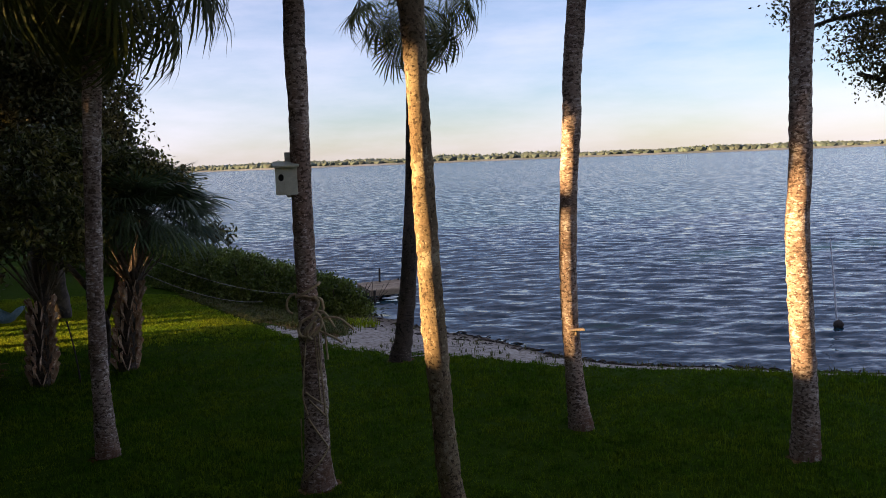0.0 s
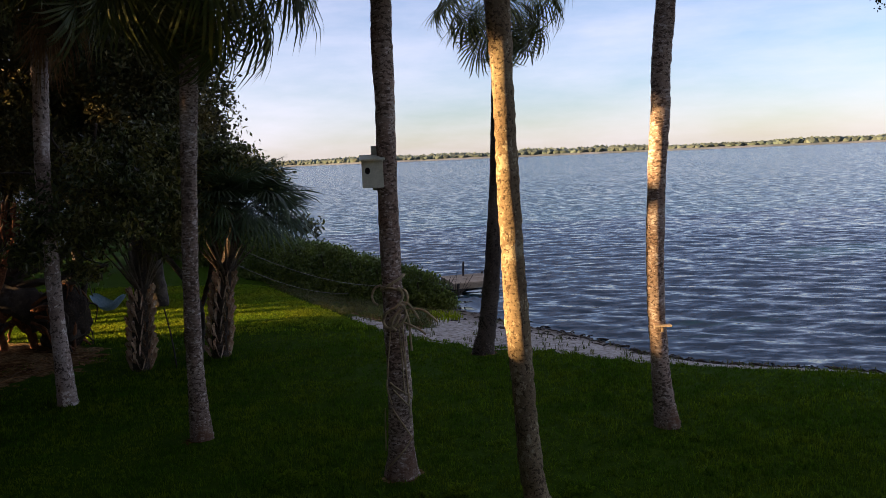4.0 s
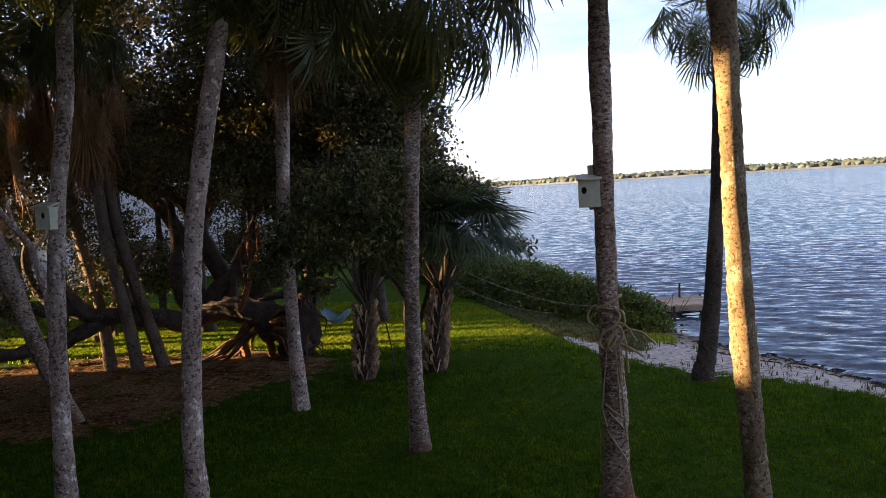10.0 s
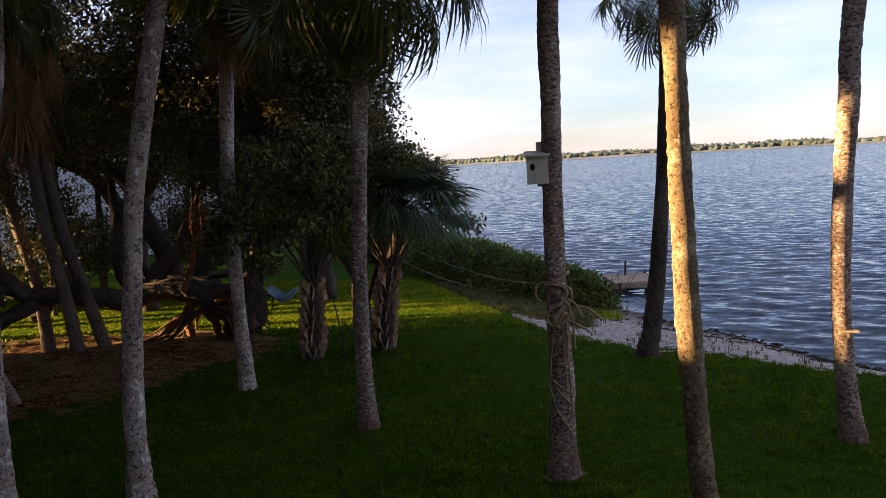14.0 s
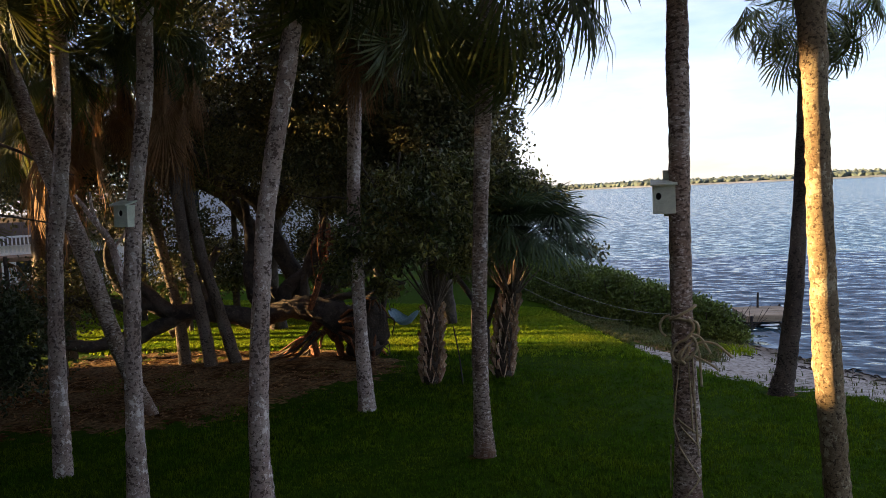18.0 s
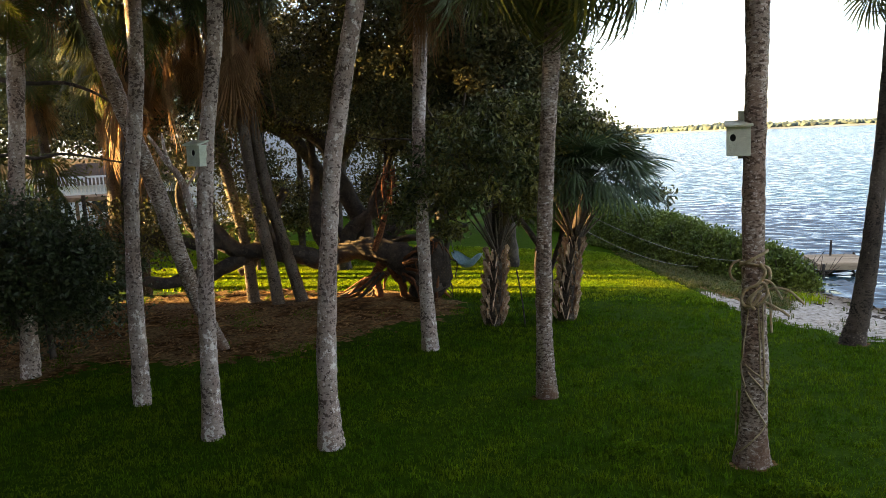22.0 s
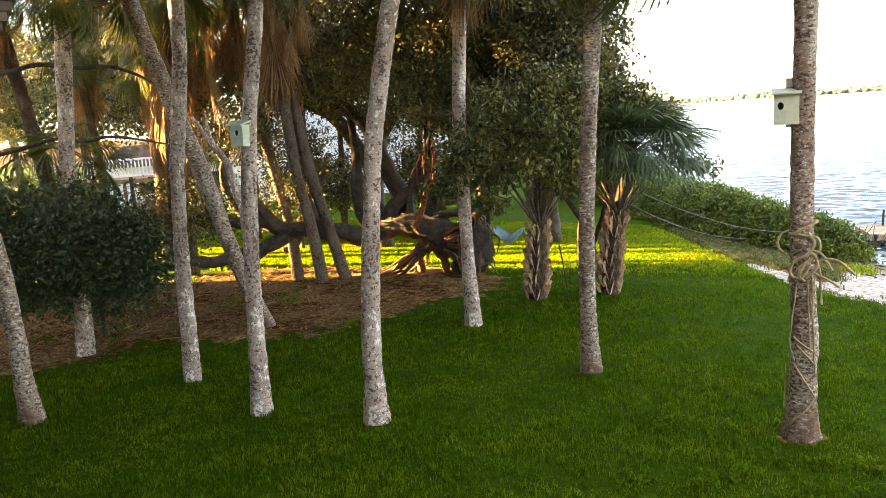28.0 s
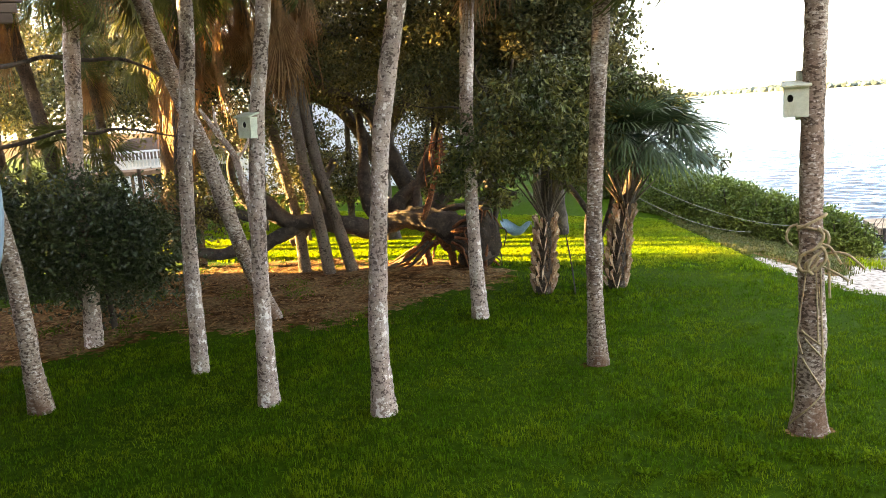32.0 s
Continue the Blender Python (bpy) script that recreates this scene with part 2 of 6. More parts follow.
# lighter far-lawn green, brightened further to carry the strip's sunlight in its colour
M_GRASS_SUNNY = material("sunny_grass_blade", (0.130, 0.220, 0.0085), 0.7, second=(0.240, 0.295, 0.0130), scale=0.6, fine=6, bump=0, translucent=0.5, island=0.5, spec=0.04)
M_WEED = material("dune_weed", (0.055, 0.082, 0.012), 0.7, second=(0.110, 0.105, 0.022), scale=1.5, fine=6, bump=0, translucent=0.3, island=0.4)
M_BOX = material("pale_green_paint", (0.56, 0.58, 0.44), 0.7, second=(0.46, 0.48, 0.36), scale=9, fine=90, bump=0.25, dist=0.004)
M_HOLE_SHADE = material("hole_shade", (0.02, 0.018, 0.015), 0.9, bump=0)
M_ROPE = material("old_rope", (0.42, 0.335, 0.19), 0.9, second=(0.27, 0.205, 0.11), scale=14, fine=120, bump=0.6, dist=0.004)
M_LINE = material("pale_line", (0.19, 0.18, 0.16), 0.8, bump=0)
M_PLANK = material("weathered_plank", (0.40, 0.30, 0.195), 0.85, second=(0.29, 0.215, 0.14), scale=4, fine=40, bump=0.4, stretch=(1, 6, 6), obj_rand=0.2)
M_POST = material("dark_piling", (0.06, 0.05, 0.042), 0.9, scale=7, fine=50, bump=0.5)
M_CEDAR = material("ridged_cedar", (0.140, 0.054, 0.014), 0.8, second=(0.070, 0.025, 0.006), scale=40, fine=300, bump=0.25, dist=0.002, stretch=(1, 1, 0.05), spec=0.06)
M_BEAM = material("brown_timber", (0.23, 0.15, 0.095), 0.85, second=(0.15, 0.095, 0.06), scale=5, fine=40, bump=0.3, stretch=(1, 1, 1))
M_EAVE = material("dark_eave_timber", (0.105, 0.066, 0.042), 0.85, second=(0.065, 0.040, 0.026), scale=5, fine=40, bump=0.4, dist=0.004, stretch=(0.2, 1, 1), obj_rand=0.2)
M_WHITE = material("white_paint", (0.78, 0.79, 0.80), 0.55, second=(0.70, 0.71, 0.73), scale=3, fine=30, bump=0.05)
M_SIDING = material("pale_siding", (0.66, 0.70, 0.74), 0.7, second=(0.58, 0.62, 0.67), scale=1.0, fine=12, bump=0.1)
M_ROOF = material("brown_roofing", (0.12, 0.09, 0.075), 0.9, second=(0.08, 0.06, 0.05), scale=2, fine=20, bump=0.4)
M_RIM = material("pale_blue_enamel", (0.16, 0.22, 0.27), 0.4, second=(0.13, 0.19, 0.235), scale=6, fine=60, bump=0.03, spec=0.5)
M_FACE = material("dark_dial", (0.10, 0.13, 0.15), 0.12, second=(0.07, 0.09, 0.11), scale=3, fine=30, bump=0, spec=0.6)
M_GLASS = material("window_dark", (0.03, 0.035, 0.04), 0.08, bump=0, spec=0.6)
M_MESH = material("pale_blue_webbing", (0.34, 0.46, 0.52), 0.7, second=(0.20, 0.33, 0.40), scale=20, fine=80, bump=0.2)
# distance haze is mixed into the far woods' bluish green
M_FAR = material("hazed_far_trees", (0.060, 0.086, 0.072), 0.9, second=(0.084, 0.104, 0.086), scale=0.03, fine=0.4, bump=0, island=0.4)
M_FARSAND = material("far_bank", (0.20, 0.215, 0.225), 0.9, second=(0.12, 0.14, 0.135), scale=0.02, fine=0.3, bump=0)
M_LITTER = material("fallen_leaf", (0.15, 0.070, 0.024), 0.85, second=(0.26, 0.14, 0.052), scale=2, fine=20, bump=0, island=0.5)
M_WRACK = material("black_wrack", (0.03, 0.024, 0.018), 0.8, second=(0.07, 0.05, 0.03), scale=6, fine=30, bump=0.5, island=0.4)


def ground_material():
    """Lawn, leaf litter and sand, told apart by the zone attribute with ragged edges."""
    mat = bpy.data.materials.new("ground")
    mat.use_nodes = True
    n, l = mat.node_tree.nodes, mat.node_tree.links
    b = n["Principled BSDF"]
    b.inputs["Roughness"].default_value, b.inputs["Specular IOR Level"].default_value = 0.95, 0.03
    co, at = n.new("ShaderNodeTexCoord"), n.new("ShaderNodeAttribute")
    at.attribute_name = "zone"
    sp = n.new("ShaderNodeSeparateColor")
    l.new(at.outputs["Color"], sp.inputs["Color"])
    def noise_tex(s, detail=6.0):
        t = n.new("ShaderNodeTexNoise")
        t.inputs["Scale"].default_value, t.inputs["Detail"].default_value, t.inputs["Roughness"].default_value = s, detail, 0.65
        l.new(co.outputs["Object"], t.inputs["Vector"])
        return t.outputs["Fac"]
    def ramp(v, stops):
        r = n.new("ShaderNodeValToRGB")
        for e, (p, c) in zip([r.color_ramp.elements[0], r.color_ramp.elements[1]], stops):
            e.position, e.color = p, (*c, 1)
        for p, c in stops[2:]:
            e = r.color_ramp.elements.new(p)
            e.color = (*c, 1)
        l.new(v, r.inputs["Fac"])
        return r.outputs["Color"]
    def mix(fac, a, z):
        m = n.new("ShaderNodeMix")
        m.data_type = "RGBA"
        l.new(fac, m.inputs["Factor"]), l.new(a, m.inputs["A"]), l.new(z, m.inputs["B"])
        return m.outputs["Result"]
    def edge(zone, wobble, lo, hi):
        add = n.new("ShaderNodeMath")
        add.operation = "ADD"
        l.new(zone, add.inputs[0]), l.new(wobble, add.inputs[1])
        return ramp(add.outputs[0], [(lo, (0, 0, 0)), (hi, (1, 1, 1))])
    wob = noise_tex(2.4)
    lawn = ramp(noise_tex(9.0), [(0.3, (0.014, 0.038, 0.0010)), (0.7, (0.036, 0.072, 0.0020))])
    dry = ramp(noise_tex(5.0), [(0.36, (0.026, 0.012, 0.004)), (0.72, (0.30, 0.175, 0.070)), (0.52, (0.090, 0.042, 0.014))])
    pale = ramp(noise_tex(13.0), [(0.38, (0.07, 0.038, 0.015)), (0.7, (0.34, 0.230, 0.110))])
    litter = mix(ramp(noise_tex(0.75), [(0.45, (0, 0, 0)), (0.58, (1, 1, 1))]), dry, pale)
    sand = ramp(noise_tex(7.0), [(0.36, (0.09, 0.075, 0.055)), (0.66, (0.50, 0.46, 0.41)), (0.46, (0.34, 0.30, 0.25))])
    c = mix(edge(sp.outputs["Green"], wob, 0.96, 1.08), lawn, litter)
    c = mix(edge(sp.outputs["Red"], wob, 0.97, 1.05), c, sand)
    wet = ramp(sp.outputs["Blue"], [(0.45, (1, 1, 1)), (0.75, (0.42, 0.38, 0.34))])
    m = n.new("ShaderNodeMix")
    m.data_type, m.blend_type = "RGBA", "MULTIPLY"
    m.inputs["Factor"].default_value = 1.0
    l.new(c, m.inputs["A"]), l.new(wet, m.inputs["B"])
    l.new(m.outputs["Result"], b.inputs["Base Color"])
    bp = n.new("ShaderNodeBump")
    bp.inputs["Strength"].default_value, bp.inputs["Distance"].default_value = 0.6, 0.03
    l.new(noise_tex(22.0), bp.inputs["Height"])
    l.new(bp.outputs["Normal"], b.inputs["Normal"])
    return mat


def water_material():
    mat = bpy.data.materials.new("lagoon_water")
    mat.use_nodes = True
    n, l = mat.node_tree.nodes, mat.node_tree.links
    b = n["Principled BSDF"]
    b.inputs["Base Color"].default_value = (0.006, 0.034, 0.054, 1)
    b.inputs["Roughness"].default_value, b.inputs["IOR"].default_value, b.inputs["Specular IOR Level"].default_value = 0.05, 1.33, 0.40
    co = n.new("ShaderNodeTexCoord")
    total = None
    for (sx, sy), scale, detail, (ax, ay), shift in (((0.55, 1.35), 1.7, 3.0, (0.32, 0.85), 0.0), ((0.8, 1.5), 3.6, 3.0, (0.24, 0.48), 37.0), ((0.5, 1.2), 0.16, 2.0, (0.02, 0.06), 91.0)):
        mp, t = n.new("ShaderNodeMapping"), n.new("ShaderNodeTexNoise")
        mp.inputs["Rotation"].default_value, mp.inputs["Scale"].default_value, mp.inputs["Location"].default_value = (0, 0, radians(9)), (sx, sy, 1), (shift, shift, 0)
        t.inputs["Scale"].default_value, t.inputs["Detail"].default_value, t.inputs["Distortion"].default_value = scale, detail, 0.5
        l.new(co.outputs["Object"], mp.inputs["Vector"]), l.new(mp.outputs["Vector"], t.inputs["Vector"])
        less, grow = n.new("ShaderNodeVectorMath"), n.new("ShaderNodeVectorMath")
        less.operation, grow.operation = "SUBTRACT", "MULTIPLY"
        less.inputs[1].default_value, grow.inputs[1].default_value = (0.5, 0.572, 0.5), (ax, ay, 0)
        l.new(t.outputs["Color"], less.inputs[0]), l.new(less.outputs["Vector"], grow.inputs[0])
        add = n.new("ShaderNodeVectorMath")
        add.operation = "ADD"
        l.new(grow.outputs["Vector"], add.inputs[0])
        if total is None:
            geo = n.new("ShaderNodeNewGeometry")
            l.new(geo.outputs["Normal"], add.inputs[1])
        else:
            l.new(total, add.inputs[1])
        total = add.outputs["Vector"]
    unit = n.new("ShaderNodeVectorMath")
    unit.operation = "NORMALIZE"
    l.new(total, unit.inputs[0])
    l.new(unit.outputs["Vector"], b.inputs["Normal"])
    return mat


M_GROUND, M_WATER = ground_material(), water_material()
RNG = np.random.default_rng(7)


# ---- mesh helpers ----
def mesh_of(name, verts, faces, mat, smooth=True):
    me = bpy.data.meshes.new(name)
    me.from_pydata(verts if isinstance(verts, list) else verts.tolist(), [], faces if isinstance(faces, list) else faces.tolist())
    me.materials.append(mat)
    if smooth:
        me.polygons.foreach_set("use_smooth", [True] * len(me.polygons))
    me.update()
    return me


def place(ob, parent=None, m=None):
    if parent:
        ob.parent = parent
    if m is not None:
        ob.matrix_basis = m
    return ob


def solid(name, verts, faces, mat, parent=None, label="", smooth=True, m=None):
    ob = place(new(name, mesh_of(name, verts, faces, mat, smooth)), parent, m)
    return tagged(ob, label) if label else ob


def thing(name, at, label, category, group="", kind=""):
    ob = new(name)
    ob.location = at
    return tagged(ob, label, category, group, kind)


def part(name, bm, mat, parent=None, label="", smooth=False, m=None):
    me = bpy.data.meshes.new(name)
    bm.to_mesh(me)
    bm.free()
    me.materials.append(mat)
    if smooth:
        me.polygons.foreach_set("use_smooth", [True] * len(me.polygons))
    ob = place(new(name, me), parent, m)
    return tagged(ob, label) if label else ob


def box_bm(sx, sy, sz, at=(0, 0, 0), bevel=0.006, bm=None):
    bm = bm or bmesh.new()
    made = bmesh.ops.create_cube(bm, size=1.0)["verts"]
    for v in made:
        v.co = Vector((v.co.x * sx + at[0], v.co.y * sy + at[1], v.co.z * sz + at[2]))
    if bevel:
        edges = list({e for v in made for e in v.link_edges})
        bmesh.ops.bevel(bm, geom=edges, offset=bevel, segments=1, affect="EDGES")
    return bm


def curve_points(ctrl, n):
    """A smooth line through control rows of any width."""
    c = np.array(ctrl, float)
    c = np.vstack([2 * c[0] - c[1], c, 2 * c[-1] - c[-2]])
    u = np.linspace(0, len(c) - 3 - 1e-6, n)
    i, f = u.astype(int), (u - u.astype(int))[:, None]
    p0, p1, p2, p3 = c[i], c[i + 1], c[i + 2], c[i + 3]
    return 0.5 * (2 * p1 + (p2 - p0) * f + (2 * p0 - 5 * p1 + 4 * p2 - p3) * f**2 + (3 * p1 - p0 - 3 * p2 + p3) * f**3)


def tube(ctrl, n=40, sides=10, rough=0.05, ring=0.0, ring_step=0.1, seed=0, cap=True, squash=0.0):
    """Vertices and faces of a tapered, uneven limb through rows of x, y, z, radius."""
    rng = np.random.default_rng(seed)
    p = curve_points(ctrl, n)
    way = np.gradient(p[:, :3], axis=0)
    way /= np.linalg.norm(way, axis=1)[:, None] + 1e-9
    ref = np.array([0.31, 0.95, 0.05]) if abs(way[:, 1]).mean() < 0.8 else np.array([0.95, 0.1, 0.3])
    a = np.cross(way, ref)
    a /= np.linalg.norm(a, axis=1)[:, None]
    b = np.cross(way, a)
    ang = np.linspace(0, 2 * np.pi, sides, endpoint=False)
    run = np.r_[0, np.cumsum(np.linalg.norm(np.diff(p[:, :3], axis=0), axis=1))]
    wob = 1 + rough * rng.normal(size=(n, sides)).clip(-2, 2)
    low = rng.normal(size=(max(3, n // 6), sides)) * rough * 1.2
    low = np.stack([np.interp(np.linspace(0, 1, n), np.linspace(0, 1, len(low)), low[:, k]) for k in range(sides)], 1)
    scar = 1 + ring * ((run / ring_step) % 1.0 - 0.5)[:, None] * 2
    r = p[:, 3:4] * (wob + low) * scar
    v = p[:, None, :3] + r[..., None] * (np.cos(ang)[None, :, None] * a[:, None] + np.sin(ang)[None, :, None] * b[:, None])
    v = v.reshape(-1, 3)
    i, j = np.meshgrid(np.arange(n - 1), np.arange(sides), indexing="ij")
    k = (j + 1) % sides
    f = np.stack([i * sides + j, i * sides + k, (i + 1) * sides + k, (i + 1) * sides + j], -1).reshape(-1, 4).tolist()
    if cap:
        f += [list(range(sides))[::-1], [(n - 1) * sides + q for q in range(sides)]]
    return v, f


def joined(pieces):
    vs, fs, off = [], [], 0
    for v, f in pieces:
        vs.append(np.asarray(v, float))
        fs += [[q + off for q in face] for face in f]
        off += len(v)
    return np.vstack(vs), fs


DENSE = 2.4


def leaves(blobs, size, clump=26, spread=0.24, seed=1, aspect=0.5, hang=0.0, shell=0.55):
    """Leaf vertices and faces: clumps scattered in ellipsoids given as x, y, z, rx, ry, rz, number of leaves."""
    rng = np.random.default_rng(seed)
    cs = []
    for x, y, z, rx, ry, rz, count in blobs:
        k = max(1, int(count * DENSE / clump))
        d = rng.normal(size=(k, 3))
        d /= np.linalg.norm(d, axis=1)[:, None]
        rad = shell + (1 - shell) * rng.random(k) ** 0.7
        rad *= 1 + 0.06 * rng.normal(size=k).clip(-2, 2)
        c = np.array((x, y, z)) + d * rad[:, None] * (rx, ry, rz)
        cs.append(np.repeat(c, clump, 0) + rng.normal(size=(k * clump, 3)) * spread * (1, 1, 0.75))
    c = np.vstack(cs)
    c = c[c[:, 2] > ground_z(c[:, 0], c[:, 1]) + 0.03]
    k = len(c)
    u = rng.normal(size=(k, 3))
    u[:, 2] -= hang
    u /= np.linalg.norm(u, axis=1)[:, None]
    w = np.cross(u, rng.normal(size=(k, 3)))
    w /= np.linalg.norm(w, axis=1)[:, None]
    s = (size * (0.6 + 0.8 * rng.random(k)))[:, None]
    n = np.cross(u, w)
    v = np.stack([c, c + u * s * 0.5 + w * s * aspect * 0.5 + n * s * 0.06, c + u * s, c + u * s * 0.5 - w * s * aspect * 0.5 + n * s * 0.06], 1).reshape(-1, 3)
    return v, (np.arange(k)[:, None] * 4 + np.arange(4)[None]).tolist()


# ---- the plan: shore, lawn, leaf litter ----
SHORE_X = (-60, -24, -14, -9.5, -5.4, -4.2, -2.5, -1.2, 0.7, 1.5, 2.7, 4.1, 5.9, 8.5, 20, 60)
LAWN_Y = (110, 52, 36, 28.5, 22.7, 21.1, 19.5, 18.55, 17.95, 17.4, 16.8, 16.25, 15.95, 15.2, 12.2, 3)
WATER_Y = (116, 58, 42, 34, 29.0, 28.0, 26.6, 25.2, 23.0, 22.2, 20.4, 19.1, 18.5, 17.6, 14.8, 6)
WATER_Z = -0.7


def shore_v(x, y):
    """0 at the lawn's edge, 1 at the waterline."""
    a, b = np.interp(x, SHORE_X, LAWN_Y), np.interp(x, SHORE_X, WATER_Y)
    return (y - a) / (b - a)


def ground_z(x, y):
    v = shore_v(x, y)
    return np.interp(v, (-3.0, -0.25, 0.05, 0.25, 1.0, 1.8, 4.0), (0.03, 0.0, -0.08, -0.20, -0.70, -1.1, -1.8))


def litter_zone(x, y):
    """Bare ground with leaf litter under the old oak and the palms beside it."""
    d = np.minimum(np.hypot((x + 15.2) / 4.6, (y - 14.6) / 3.9), np.hypot((x + 12.2) / 2.6, (y - 17.2) / 2.0))
    d = np.minimum(d, np.hypot((x + 17.5) / 3.2, (y - 9.6) / 2.4))
    for bx, by, br in ((-1.56, 10.8, 0.24), (-4.98, 12.2, 0.19), (-0.82, 17.7, 0.26), (2.3, 12.7, 0.19), (5.14, 11.2, 0.2)):
        d = np.minimum(d, 0.35 + np.hypot(x - bx, y - by) / br * 0.55)
    return np.clip(1.35 - d * 0.85, 0, 1)


def build_ground():
    xs = np.r_[-3000, -900, -300, -120, -70, -50, -40, np.arange(-33, 14.01, 0.3), 17, 22, 30, 45, 70, 120, 300, 900, 3000]
    ys = np.r_[-3000, -900, -300, -100, -40, -20, -12, np.arange(-8, 34.01, 0.3), 37, 42, 50, 65, 90, 140, 300, 900, 3000]
    X, Y = np.meshgrid(xs, ys, indexing="ij")
    rng = np.random.default_rng(3)
    Z = ground_z(X, Y) + rng.normal(size=X.shape) * 0.008 + 0.02 * np.sin(X * 0.9 + 1) * np.sin(Y * 0.7)
    Z += 0.10 * litter_zone(X, Y) * np.exp(-((X + 12.8) ** 2 + (Y - 18) ** 2) / 6)
    nx, ny = X.shape
    i, j = np.meshgrid(np.arange(nx - 1), np.arange(ny - 1), indexing="ij")
    f = np.stack([i * ny + j, (i + 1) * ny + j, (i + 1) * ny + j + 1, i * ny + j + 1], -1).reshape(-1, 4)
    ob = solid("ground", np.stack([X, Y, Z], -1).reshape(-1, 3), f, M_GROUND)
    tagged(ob, "green lawn running into bare leaf litter and pale beach sand", "ground", kind="structure")
    v = shore_v(X, Y)
    col = np.zeros((nx * ny, 4))
    open_sand = np.clip((X + 3.0 + 0.25 * (v - 0.5)) / 0.9, 0, 1)
    strip = np.clip((0.20 - v) / 0.08, 0, 1) * np.clip((X + 5.3) / 0.8, 0, 1)
    col[:, 0] = (np.clip(0.5 + v * 3.0, 0, 1) * np.maximum(open_sand, strip)).ravel()
    col[:, 1] = np.maximum(litter_zone(X, Y), 0.56 * (v > 0.12) * (X < -2)).ravel()
    col[:, 2] = np.clip(v * 0.85, 0, 1).ravel()
    col[:, 3] = 1
    at = ob.data.attributes.new("zone", "FLOAT_COLOR", "POINT")
    at.data.foreach_set("color", col.ravel())


def build_water():
    ys = np.r_[np.arange(14, 46, 0.13), 46 * np.exp(np.linspace(0.004, np.log(45), 330))]
    u = np.linspace(-1, 1, 330)
    Y = np.repeat(ys[:, None], len(u), 1)
    X = u[None] * (15 + ys[:, None] * 0.95)
    fade = np.clip(1.35 - Y / 90, 0.0, 1)
    Z = np.zeros_like(X)
    rng = np.random.default_rng(5)
    for k in range(26):
        lam = 0.52 * 1.055**k
        a = radians(258 + rng.normal() * 24)
        bend = 0.7 * np.sin(X * rng.uniform(0.15, 0.5) + Y * rng.uniform(-0.3, 0.3) + rng.random() * 6)
        Z += 0.0042 * lam * np.sin((X * math.cos(a) + Y * math.sin(a)) * 2 * np.pi / lam + rng.random() * 6 + bend) * fade
    Z = Z * np.clip((shore_v(X, Y) - 0.9) * 1.6, 0.15, 1) + WATER_Z
    nx, ny = X.shape
    i, j = np.meshgrid(np.arange(nx - 1), np.arange(ny - 1), indexing="ij")
    f = np.stack([i * ny + j, i * ny + j + 1, (i + 1) * ny + j + 1, (i + 1) * ny + j], -1).reshape(-1, 4)
    ob = solid("water", np.stack([X, Y, Z], -1).reshape(-1, 3), f, M_WATER)
    tagged(ob, "wide wind-rippled blue lagoon water", "water", kind="structure")


def build_far_shore():
    rng = np.random.default_rng(11)
    az = np.radians(np.linspace(-55, 50, 260))
    reach = np.interp(np.degrees(az), (-55, -25, -10, 10, 30, 50), (1500, 1350, 1050, 980, 950, 950))
    rows = []
    for extra, z in ((-8, WATER_Z - 0.5), (6, 1.2), (40, 2.5), (400, 3.0)):
        d = reach + extra + rng.normal(size=len(az)) * 3
        rows.append(np.stack([np.sin(az) * d, np.cos(az) * d, np.full(len(az), z)], 1))
    v = np.vstack(rows)
    k = len(az)
    f = [[r * k + q, (r + 1) * k + q, (r + 1) * k + q + 1, r * k + q + 1] for r in range(3) for q in range(k - 1)]
    tagged(solid("far_bank", v, f, M_FARSAND), "low sandy far bank of the lagoon", "bank", kind="structure")
    bm = bmesh.new()
    bmesh.ops.create_icosphere(bm, subdivisions=1, radius=1.0)
    base = np.array([p.co[:] for p in bm.verts])
    faces = [[p.index for p in q.verts] for q in bm.faces]
    bm.free()
    pieces = []
    for k in range(6400):
        a = radians(rng.uniform(-48, 46))
        d = np.interp(math.degrees(a), (-55, -25, -10, 10, 30, 50), (1500, 1350, 1050, 980, 950, 950)) + (rng.uniform(12, 50) if k % 3 else rng.uniform(120, 190))
        tall = rng.uniform(2.4, 3.5) * (1 + 0.16 * math.sin(a * 23) + 0.10 * math.sin(a * 61 + 1)) * d / 1000
        tall *= 1.0 if k % 3 else 1.12 + 0.22 * math.sin(a * 9 + 2)
        wide = rng.uniform(3.0, 6.0)
        p = base * (1 + 0.22 * rng.normal(size=(len(base), 1)).clip(-1.5, 1.5)) * (wide, wide, tall)
        pieces.append((p + (math.sin(a) * d, math.cos(a) * d, 1.0 + tall * 0.62), faces))
    v, f = joined(pieces)
    tagged(solid("far_woods", v, f, M_FAR, smooth=False), "low green mangrove woods along the far bank", "woods", kind="stuff")


build_ground()
build_water()
build_far_shore()


